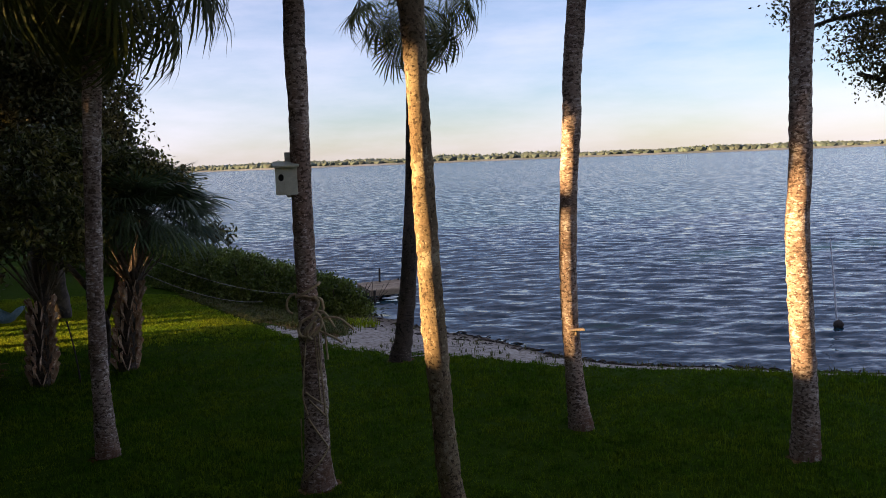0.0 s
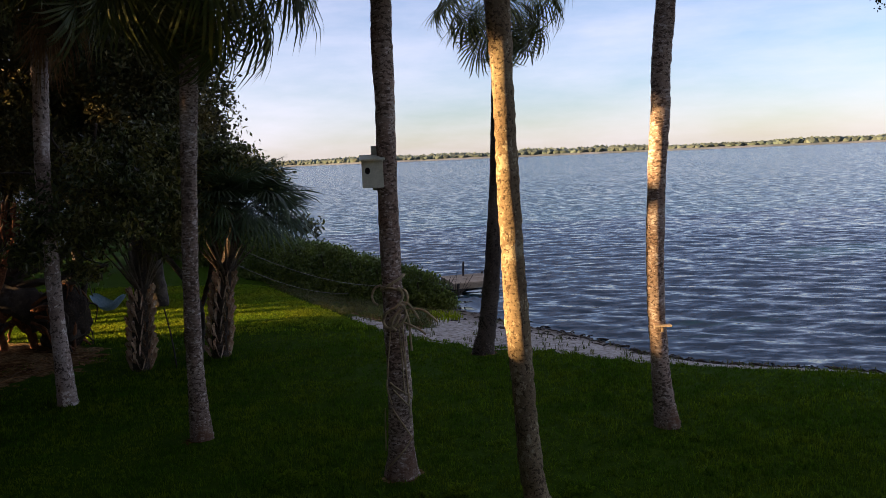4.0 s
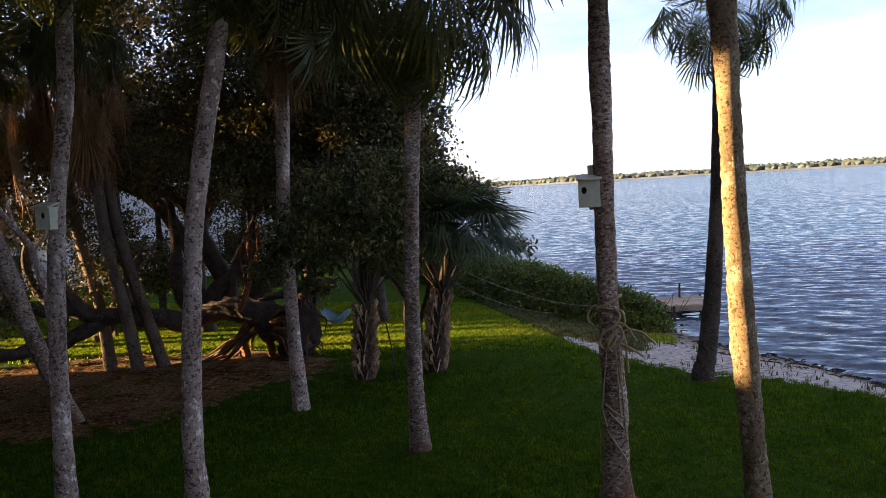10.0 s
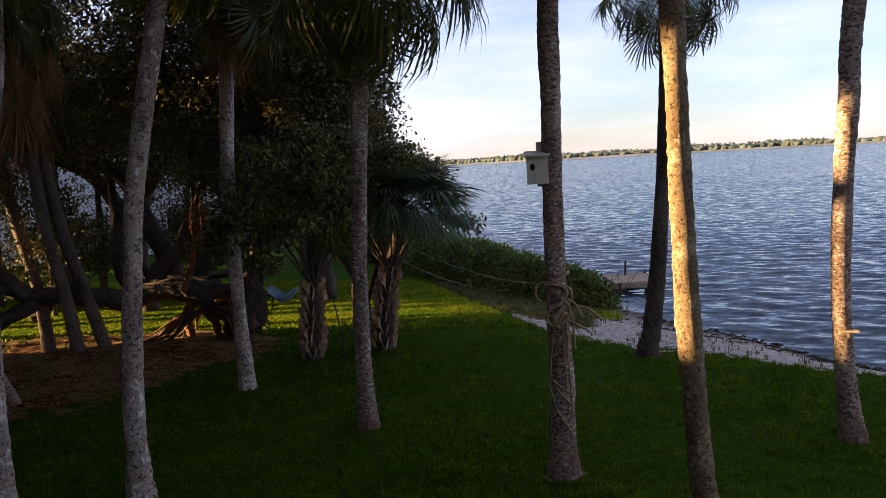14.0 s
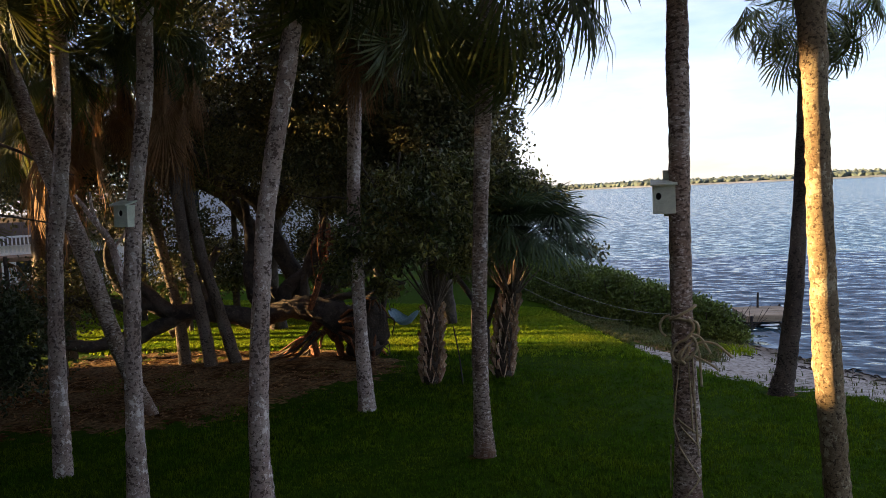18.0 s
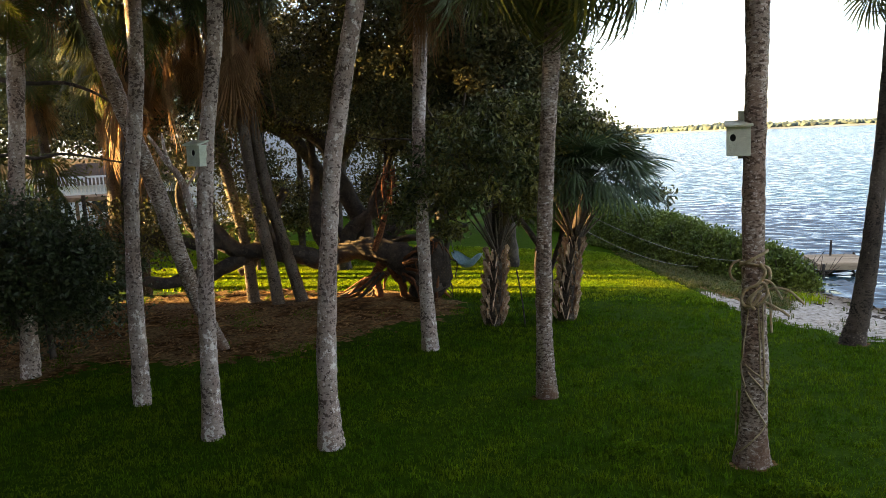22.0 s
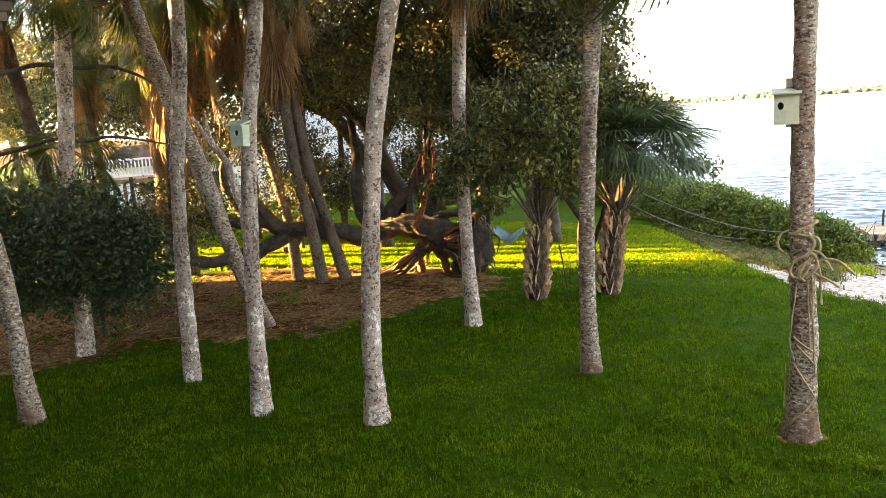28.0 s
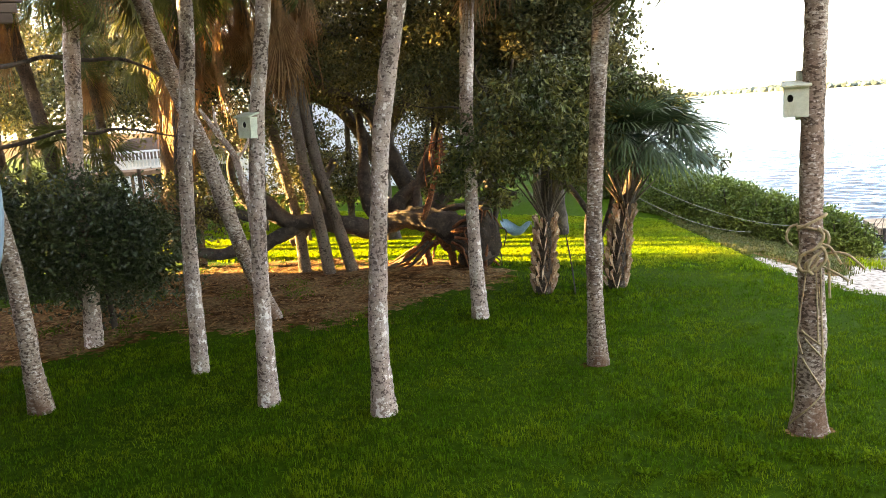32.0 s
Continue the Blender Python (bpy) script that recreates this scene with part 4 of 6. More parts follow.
# the uprooted oak lies on its side, root plate up, and has gone on growing
oak = thing("fallen_oak", (-12.1, 18.2, 0.05), "old uprooted oak lying along the ground and still growing", "tree")
OAK_AT = np.array((-12.1, 18.2, 0.05))
OAK_LIMBS = [
    [(-11.22, 18.93, 0.22, 0.44), (-11.36, 18.83, 0.69, 0.44), (-11.75, 18.55, 1.10, 0.41), (-12.20, 18.35, 1.32, 0.33), (-12.85, 18.2, 1.42, 0.27), (-13.55, 18.01, 1.30, 0.24), (-14.04, 17.60, 1.15, 0.26), (-14.45, 17.26, 1.33, 0.22), (-15.16, 16.67, 1.52, 0.23), (-15.63, 16.27, 1.52, 0.20), (-16.07, 15.91, 2.15, 0.15), (-16.35, 15.68, 2.55, 0.10)],
    [(-15.5, 16.40, 1.40, 0.20), (-16.0, 15.95, 1.10, 0.18), (-16.47, 15.58, 0.93, 0.18), (-17.1, 15.05, 0.80, 0.15), (-17.6, 14.63, 0.88, 0.15), (-18.57, 13.83, 0.74, 0.11)],
    [(-15.6, 16.30, 1.55, 0.17), (-16.0, 15.95, 1.78, 0.16), (-16.48, 15.57, 1.78, 0.14), (-17.0, 15.1, 2.05, 0.12), (-17.55, 14.67, 2.04, 0.10), (-18.3, 14.1, 2.2, 0.05)],
    [(-13.62, 18.41, 1.18, 0.243), (-13.52, 18.62, 1.91, 0.206), (-12.90, 19.03, 2.53, 0.168), (-12.69, 19.34, 3.36, 0.131), (-13.10, 19.66, 5.03, 0.084)],
    [(-13.94, 18.10, 1.28, 0.206), (-14.46, 18.20, 2.12, 0.178), (-14.77, 18.62, 3.16, 0.150), (-15.18, 19.03, 4.61, 0.112)],
    [(-13.31, 18.62, 1.18, 0.187), (-12.48, 19.03, 1.80, 0.150), (-11.65, 19.66, 2.22, 0.122), (-10.92, 20.18, 3.16, 0.094)],
    [(-15.18, 17.37, 1.34, 0.168), (-15.70, 17.58, 2.12, 0.140), (-15.60, 18.30, 3.05, 0.112)],
    [(-16.22, 16.64, 1.44, 0.159), (-17.26, 16.22, 2.12, 0.131), (-17.68, 16.22, 3.16, 0.103), (-17.26, 16.54, 4.40, 0.075)],
    [(-12.79, 18.82, 1.49, 0.122), (-11.65, 19.24, 1.65, 0.112), (-10.61, 19.76, 1.65, 0.094)],
    [(-13.21, 18.72, 1.23, 0.29), (-13.52, 19.14, 1.80, 0.27), (-13.86, 19.27, 2.32, 0.25), (-14.29, 18.94, 3.57, 0.225), (-14.50, 18.77, 4.32, 0.21), (-14.97, 18.40, 4.76, 0.20), (-15.44, 18.01, 5.11, 0.185), (-15.87, 17.67, 5.92, 0.15), (-16.12, 17.47, 7.32, 0.11)],
    [(-13.52, 18.51, 1.28, 0.150), (-14.04, 18.62, 1.80, 0.140), (-14.66, 18.82, 1.96, 0.122), (-15.18, 19.24, 2.53, 0.094), (-15.50, 19.66, 3.57, 0.056)],
    [(-12.90, 18.82, 1.39, 0.168), (-12.48, 19.14, 2.12, 0.140), (-11.96, 19.45, 2.64, 0.103), (-11.34, 19.86, 3.36, 0.066)],
    [(-13.10, 18.72, 1.39, 0.112), (-13.00, 18.82, 2.53, 0.094), (-12.58, 19.14, 3.57, 0.066), (-12.38, 19.34, 4.61, 0.037)],
    [(-15.60, 17.06, 1.44, 0.103), (-15.81, 16.85, 1.02, 0.122), (-16.02, 16.64, 0.85, 0.112)],
    [(-17.58, 15.70, 1.65, 0.131), (-18.41, 15.18, 2.01, 0.112), (-19.14, 14.77, 1.80, 0.094), (-20.18, 14.14, 2.01, 0.056)],
    [(-13.00, 20.07, 1.34, 0.084), (-12.17, 20.59, 1.60, 0.080), (-11.23, 21.22, 1.75, 0.066)],
    [(-11.34, 19.66, 0.45, 0.112), (-11.18, 19.71, 1.08, 0.094), (-11.02, 19.76, 1.65, 0.066), (-10.71, 19.86, 1.91, 0.028)],
]
for k, rows in enumerate(OAK_LIMBS):
    v, f = tube(rows, n=44 if k == 0 else 26, sides=12 if k == 0 else 9, rough=0.13 if k == 0 else 0.10, seed=60 + k)
    solid("trunk" if k == 0 else "limb", v - OAK_AT, f, M_BARK, oak)
rng = np.random.default_rng(62)
base = np.array((-12.0, 18.25, 0.90))
ARCHES = [
    [(-12.20, 18.27, 1.14, 0.150), (-12.38, 18.18, 0.90, 0.125), (-12.44, 18.14, 0.56, 0.105), (-12.36, 18.12, 0.12, 0.100), (-12.25, 18.08, -0.08, 0.120)],
    [(-12.10, 18.32, 1.04, 0.130), (-12.03, 18.37, 0.72, 0.110), (-11.86, 18.47, 0.45, 0.090), (-11.80, 18.51, 0.10, 0.100), (-11.62, 18.57, -0.08, 0.120)],
    [(-12.25, 18.22, 1.01, 0.090), (-12.59, 18.10, 0.68, 0.060), (-12.83, 17.88, 0.47, 0.055), (-13.24, 17.73, 0.10, 0.045), (-13.75, 17.50, -0.03, 0.040)],
    [(-12.10, 18.22, 0.80, 0.080), (-12.44, 17.98, 0.53, 0.050), (-12.64, 17.71, 0.22, 0.045), (-13.02, 17.45, 0.04, 0.040), (-13.51, 17.25, -0.03, 0.025)],
    [(-11.37, 18.76, 1.38, 0.090), (-11.03, 18.71, 1.63, 0.085), (-10.69, 18.86, 1.77, 0.075), (-10.50, 19.00, 2.02, 0.050)],
    [(-12.25, 18.27, 1.50, 0.070), (-11.76, 18.61, 1.68, 0.075), (-11.28, 18.91, 1.66, 0.070), (-10.79, 19.15, 1.75, 0.050)],
    [(-10.84, 18.81, 1.72, 0.060), (-10.94, 18.71, 1.24, 0.055), (-10.84, 18.66, 0.70, 0.050), (-10.89, 18.61, -0.05, 0.045)]]
for k, rows in enumerate(ARCHES):                     # thick roots that arch to the ground
    v, f = tube(rows, n=26, sides=9, rough=0.16, seed=90 + k)
    solid("root", v - OAK_AT, f, M_BARK if k in (4, 5) else M_ROOT, oak)
for k in range(46):                                   # thin torn roots trailing over the earth and off the plate
    if k < 9:
        far = np.array((-0.7 - 1.2 * rng.random(), -0.35 + 0.40 * rng.normal(), 0))
        rows = [(*(base + far * 0.2 + (0, 0, -0.1)), 0.045), (*(base + far * 0.55 + (0, 0, -0.5 + 0.1 * rng.normal())), 0.035), (*(base + far * 0.9 + (0.1 * rng.normal(), 0.1 * rng.normal(), -0.76)), 0.024), (*(base + far * 1.3 + (0.15 * rng.normal(), 0.15 * rng.normal(), -0.84)), 0.012)]
    else:
        a = k * 2.4
        d = np.array((0.75 + 0.35 * rng.random(), 0.55 * math.cos(a) + 0.35, 0.72 * math.sin(a)))
        rows = [(*(base + d * 0.5), 0.05), (*(base + d * 0.95 + (0, 0, -0.03)), 0.035), (*(base + d * 1.2 + (0.1 * rng.normal(), 0, -0.15)), 0.022), (*(base + d * 1.25 + (0.1 * rng.normal(), -0.1, -0.4 - 0.2 * rng.random())), 0.01)]
    v, f = tube(rows, n=14, sides=6, rough=0.14, seed=100 + k)
    solid("root", v - OAK_AT, f, M_ROOT if k % 2 else M_BARK, oak)
bm = bmesh.new()
bmesh.ops.create_icosphere(bm, subdivisions=4, radius=1.0)
for p in bm.verts:
    q = p.co.copy()
    swell = 1 + 0.28 * noise.noise(q * 2.3) + 0.16 * noise.noise(q * 6.1)
    p.co = Vector((q.x * 0.28, q.y * 0.60, q.z * 0.76)) * swell
part("root_plate", bm, M_SOIL, oak, "dark earthy root plate", smooth=True, m=pose(1.02, 0.52, 0.72, 0, 0, -35))
# a broken upright stub, its sunlit orange put into the colour, with strips of bark hanging from it
v, f = tube([(-12.35, 18.0, 1.4, 0.09), (-12.05, 18.1, 2.3, 0.075), (-11.85, 18.2, 3.0, 0.06), (-11.75, 18.25, 3.7, 0.02)], n=26, sides=8, rough=0.16, seed=140)
solid("broken_stub", v - OAK_AT, f, M_ROOT, oak, "torn brown broken stub with its sunlit orange painted in")
rng = np.random.default_rng(141)
for k in range(16):
    x, y, z = -11.80 + 0.12 * rng.normal(), 18.15 + 0.12 * rng.normal(), rng.uniform(3.2, 3.7)
    long = rng.uniform(0.6, 1.3)
    v, f = tube([(x, y, z, 0.018), (x + 0.06 * rng.normal(), y - 0.06, z - long * 0.5, 0.022), (x + 0.1 * rng.normal(), y - 0.05, z - long, 0.006)], n=9, sides=5, rough=0.15, seed=150 + k)
    solid("bark_strip", v - OAK_AT, f, M_ROOT, oak)
v, f = leaves([(-17.6, 14.7, 2.2, 1.6, 1.2, 0.9, 1500), (-15.5, 16.6, 2.9, 1.1, 1.0, 0.7, 300), (-16.2, 16.95, 2.05, 0.8, 0.6, 0.42, 420), (-12.6, 18.8, 5.1, 1.5, 1.4, 1.1, 1500), (-14.6, 18.2, 5.4, 1.4, 1.3, 0.9, 1300), (-10.4, 19.5, 3.4, 1.3, 1.2, 0.8, 1700), (-16.6, 15.9, 4.5, 1.1, 1.1, 0.9, 1500), (-19.2, 13.7, 1.3, 1.3, 0.9, 0.6, 700)], 0.10, seed=63)
tagged(solid("crown", v - OAK_AT, f, M_OAKLEAF, oak, smooth=False), kind="stuff")

fork = thing("bare_bough", (-13.9, 13.4, 0), "bare forked grey bough standing beside the leaning palm", "bough")
for k, rows in enumerate(([(0, 0, -0.1, 0.11), (-0.02, 0, 1.2, 0.10), (-0.04, -0.04, 2.38, 0.09), (-0.13, -0.14, 3.05, 0.085), (-0.23, -0.25, 3.64, 0.075), (-0.41, -0.44, 4.04, 0.06), (-0.55, -0.59, 4.4, 0.05), (-0.66, -0.7, 4.66, 0.03)],
                          [(-0.23, -0.25, 3.6, 0.06), (-0.35, -0.38, 3.95, 0.05), (-0.43, -0.46, 4.3, 0.04), (-0.45, -0.48, 4.7, 0.02)],
                          [(-0.2, -0.22, 3.4, 0.04), (-0.1, 0.1, 3.8, 0.03), (-0.2, 0.3, 4.2, 0.015)])):
    v, f = tube(rows, n=26, sides=8, rough=0.07, seed=160 + k)
    solid("trunk" if k == 0 else "branch", v, f, M_TRUNK_PALE, fork)
heap = thing("fallen_frond", (-17.7, 13.2, 2.6), "brown dead palm leaves caught hanging over a branch", "palm leaf")
stem, sf = tube([(0.1, -0.1, -2.7, 0.07), (0.05, 0, -1.0, 0.06), (0, 0, 0.7, 0.05)], n=12, sides=7, rough=0.05, seed=3)
solid("stem", stem, sf, M_TRUNK_DARK, heap)
for k in range(8):
    place(new("dead_frond", FANS_DEAD[k % 3]), heap, pose(0, 0, 0.6, 0, 0, 40 + 14 * k) @ pose(0, 0, 0, 20 * math.sin(k * 2.1), 38 + 5 * (k % 4), 0) @ Matrix.Scale(1.1, 4))

broadleaf("oak_tree", (-16.5, 22.0, 0), "big dark evergreen oak with arching limbs", [
    [(-16.5, 22.0, -0.2, 0.34), (-16.6, 21.8, 1.6, 0.29), (-16.2, 21.6, 3.6, 0.30), (-15.6, 21.4, 6.0, 0.22), (-15.4, 21.2, 9.0, 0.12)],
    [(-16.5, 21.7, 2.6, 0.24), (-17.6, 21.0, 4.6, 0.22), (-19.2, 20.0, 5.4, 0.18), (-20.8, 19.2, 6.8, 0.12)],
    [(-16.1, 21.6, 3.8, 0.22), (-14.4, 21.0, 5.2, 0.18), (-12.6, 20.6, 6.8, 0.12)],
    [(-15.8, 21.5, 5.2, 0.18), (-17.6, 20.4, 7.2, 0.14), (-19.0, 19.4, 8.4, 0.08)]],
    [(-16.0, 21.0, 8.6, 4.6, 2.8, 2.6, 11000), (-20.5, 19.5, 7.6, 3.2, 2.4, 2.2, 6500), (-12.4, 20.6, 7.8, 3.4, 2.6, 2.6, 8500), (-17.5, 20.4, 6.0, 2.6, 1.8, 1.2, 3000), (-13.4, 20.8, 5.6, 2.0, 1.5, 1.0, 1500)], 0.145, M_BARK, M_OAKLEAF, 70, spread=0.20)
broadleaf("oak_tree", (-11.3, 24.2, 0), "dense dark evergreen oak at the edge of the lawn", [
    [(-11.3, 24.2, -0.2, 0.30), (-11.1, 23.6, 1.8, 0.24), (-10.3, 21.6, 4.2, 0.20), (-9.8, 21.0, 7.0, 0.12)],
    [(-10.4, 21.9, 4.0, 0.16), (-9.2, 20.8, 4.4, 0.12), (-8.2, 20.4, 5.2, 0.07)],
    [(-10.5, 22.0, 3.8, 0.16), (-11.6, 20.6, 5.0, 0.12), (-12.4, 20.2, 6.4, 0.07)]],
    [(-9.6, 20.8, 5.6, 2.2, 1.8, 2.4, 9500), (-10.6, 20.6, 8.0, 2.6, 2.2, 2.2, 7500), (-8.9, 20.3, 4.0, 1.5, 1.3, 1.3, 2800), (-11.4, 19.8, 4.6, 1.5, 1.3, 1.2, 1900)], 0.14, M_BARK, M_OAKLEAF, 80, spread=0.17, clump=20)
broadleaf("pepper_tree", (-9.0, 15.9, 0), "small tree of glossy leaves leaning over the young palms", [
    [(-7.45, 18.0, -0.1, 0.09), (-7.3, 17.9, 1.1, 0.08), (-7.6, 17.2, 2.3, 0.07), (-8.2, 16.2, 3.2, 0.06), (-8.3, 15.6, 4.2, 0.05), (-7.9, 15.2, 5.2, 0.025)],
    [(-8.7, 16.3, 2.5, 0.05), (-8.0, 15.6, 3.1, 0.04), (-7.3, 15.2, 3.6, 0.025), (-6.9, 15.1, 4.1, 0.012)],
    [(-8.5, 16.0, 3.2, 0.04), (-8.5, 14.9, 3.7, 0.028), (-8.7, 14.0, 3.75, 0.016), (-9.1, 13.6, 3.6, 0.008)],
    [(-8.4, 15.7, 3.9, 0.04), (-8.9, 14.6, 4.3, 0.022), (-9.4, 14.1, 4.35, 0.012), (-9.8, 13.9, 4.5, 0.007)],
    [(-8.35, 15.6, 4.1, 0.035), (-8.5, 14.7, 4.9, 0.02), (-8.1, 14.3, 5.3, 0.01)],
    [(-8.5, 15.9, 3.0, 0.045), (-8.2, 14.7, 3.0, 0.03), (-7.8, 14.2, 2.75, 0.015), (-7.4, 14.2, 2.6, 0.008)],
    [(-8.6, 16.1, 3.0, 0.05), (-7.6, 16.4, 3.9, 0.04), (-6.8, 16.9, 4.4, 0.025), (-6.0, 17.7, 4.5, 0.012)],
    [(-7.35, 17.9, 0.9, 0.06), (-7.1, 18.0, 1.6, 0.055), (-6.9, 18.0, 2.4, 0.05), (-6.6, 17.5, 3.8, 0.03), (-6.4, 17.4, 4.6, 0.015)],
    [(-7.5, 17.9, -0.1, 0.06), (-7.7, 18.1, 1.1, 0.05), (-7.6, 18.2, 2.3, 0.035)],
    [(-6.7, 17.8, 2.8, 0.03), (-5.9, 18.3, 2.8, 0.02), (-5.1, 18.6, 2.85, 0.012), (-4.7, 18.8, 2.95, 0.006)]],
    [(-8.3, 14.0, 3.55, 0.60, 0.55, 0.50, 420), (-8.6, 13.75, 2.95, 0.42, 0.42, 0.36, 230), (-7.9, 14.6, 4.35, 0.75, 0.7, 0.5, 520), (-7.65, 14.6, 3.3, 0.85, 0.75, 0.5, 640),
     (-7.1, 15.2, 3.9, 0.85, 0.85, 0.7, 760), (-6.9, 15.9, 2.95, 0.65, 0.65, 0.42, 430), (-7.5, 15.6, 4.8, 0.75, 0.7, 0.45, 460), (-8.0, 14.6, 2.6, 0.45, 0.45, 0.28, 200),
     (-6.6, 17.0, 4.4, 0.75, 0.7, 0.5, 620), (-6.2, 17.5, 4.45, 0.65, 0.6, 0.38, 480), (-5.75, 18.0, 4.1, 0.5, 0.45, 0.3, 280), (-6.85, 16.5, 3.6, 0.65, 0.65, 0.65, 520), (-7.05, 16.3, 4.7, 0.75, 0.7, 0.5, 520),
     (-4.9, 18.65, 2.85, 0.36, 0.28, 0.12, 150)], 0.125, M_BARK, M_PEPPER, 90, spread=0.13, shell=0.25, clump=22, hang=0.35, aspect=0.42)
broadleaf("pepper_tree", (-20.4, 24.5, 0), "thin undergrowth trees in front of the neighbouring house", [
    [(-20.4, 24.5, -0.1, 0.14), (-20.2, 24.4, 2.6, 0.11), (-19.8, 24.0, 5.4, 0.07)],
    [(-19.4, 21.0, -0.1, 0.08), (-19.3, 20.9, 1.6, 0.06), (-19.2, 20.8, 3.2, 0.03)],
    [(-23.2, 22.6, -0.1, 0.12), (-23.0, 22.5, 2.6, 0.10), (-22.8, 22.0, 5.4, 0.06)],
    [(-17.8, 26.0, -0.1, 0.12), (-17.7, 26.0, 2.6, 0.10), (-17.0, 25.6, 5.2, 0.06)]],
    [(-19.3, 20.9, 3.1, 1.0, 0.9, 1.2, 1300), (-20.6, 24.0, 2.0, 1.8, 1.2, 1.0, 2600), (-24.6, 23.4, 1.6, 1.4, 1.0, 0.9, 250), (-21.5, 25.8, 3.6, 2.6, 1.4, 1.2, 900), (-17.5, 25.0, 3.9, 2.0, 1.2, 0.9, 900), (-25.5, 24.6, 4.2, 2.0, 1.2, 1.2, 1200), (-17.0, 25.6, 2.2, 1.8, 1.2, 1.2, 2600), (-20.4, 23.6, 6.8, 4.2, 2.0, 2.0, 7500), (-26.0, 20.0, 7.4, 3.6, 2.2, 2.4, 6500), (-15.0, 26.0, 6.0, 3.2, 2.0, 2.4, 6500)], 0.13, M_BARK, M_OAKLEAF, 95)
# only the low limbs show; the crown is added overhead to cut skylight
broadleaf("oak_tree", (-23.0, 8.0, 0), "old oak with low limbs and an unseen canopy added for shade", [
    [(-23.0, 8.0, -0.2, 0.5), (-22.8, 8.2, 3.0, 0.42), (-22.0, 8.8, 6.5, 0.36), (-20.5, 9.8, 9.4, 0.28), (-18.0, 11.0, 10.6, 0.18)],
    [(-22.2, 8.7, 6.2, 0.26), (-19.0, 7.0, 9.2, 0.2), (-14.5, 6.0, 10.6, 0.12), (-10.5, 6.0, 10.6, 0.08), (-5.0, 5.0, 9.3, 0.03)],
    [(-20.6, 9.8, 9.2, 0.22), (-16.5, 12.5, 10.4, 0.16), (-12.0, 13.0, 11.2, 0.08)],
    [(-21.0, 9.6, 8.8, 0.2), (-19.5, 14.0, 10.2, 0.15), (-16.0, 17.5, 11.2, 0.08)],
    [(-22.5, 8.4, 5.0, 0.12), (-19.0, 9.4, 5.75, 0.075), (-17.6, 10.2, 5.82, 0.055), (-16.93, 10.67, 5.97, 0.05), (-16.4, 11.3, 5.86, 0.045), (-16.02, 11.83, 5.87, 0.04), (-15.6, 12.3, 5.62, 0.03), (-15.37, 12.67, 5.33, 0.025), (-15.0, 13.1, 5.1, 0.012)],
    [(-22.7, 8.3, 3.8, 0.10), (-20.0, 9.6, 3.95, 0.06), (-18.7, 10.7, 4.12, 0.05), (-17.81, 11.36, 4.36, 0.045), (-17.4, 11.9, 4.26, 0.04), (-17.04, 12.45, 4.33, 0.032), (-16.31, 13.47, 4.05, 0.018)]],
    [(-17.0, 9.5, 11.2, 6.5, 5.0, 1.6, 11000), (-10.5, 9.5, 11.6, 5.5, 5.0, 1.4, 9500), (-15.0, 15.5, 11.2, 6.0, 4.0, 1.4, 5000), (-13.5, 4.2, 10.5, 6.0, 3.6, 1.6, 15000), (-22.0, 13.5, 10.2, 4.5, 4.5, 1.6, 3600), (-8.0, 14.5, 11.8, 4.0, 3.5, 1.2, 1800), (-7.5, 4.6, 9.0, 5.0, 3.0, 0.8, 13500), (-6.5, 0.5, 10.4, 6.0, 4.0, 0.9, 7000), (-2.0, 5.5, 11.2, 2.6, 2.2, 0.6, 1300), (-5.0, 6.8, 9.3, 2.8, 3.0, 0.6, 8000), (-5.0, 2.6, 9.2, 3.0, 2.4, 0.6, 7000)], 0.30, M_BARK, M_OAKLEAF, 97, spread=0.5, shell=0.2)
broadleaf("shrub", (-15.7, 10.5, 0), "dense dark-leaved shrub at the edge of the litter bed", [
    [(-15.6, 10.6, -0.1, 0.07), (-15.3, 10.3, 1.2, 0.05), (-14.3, 9.5, 2.4, 0.03)],
    [(-15.8, 10.5, -0.1, 0.06), (-15.9, 9.8, 1.2, 0.045), (-15.9, 8.9, 2.4, 0.025)]],
    [(-14.1, 9.4, 2.36, 1.25, 1.1, 1.05, 3800), (-13.4, 10.1, 1.9, 0.8, 0.75, 0.8, 1500), (-15.3, 8.8, 2.15, 1.15, 1.0, 1.15, 2800), (-16.4, 8.45, 2.5, 1.2, 1.0, 1.3, 2400), (-16.0, 10.9, 1.2, 1.3, 1.1, 0.9, 2200)], 0.10, M_BARK, M_SHRUB, 98, "shrub")
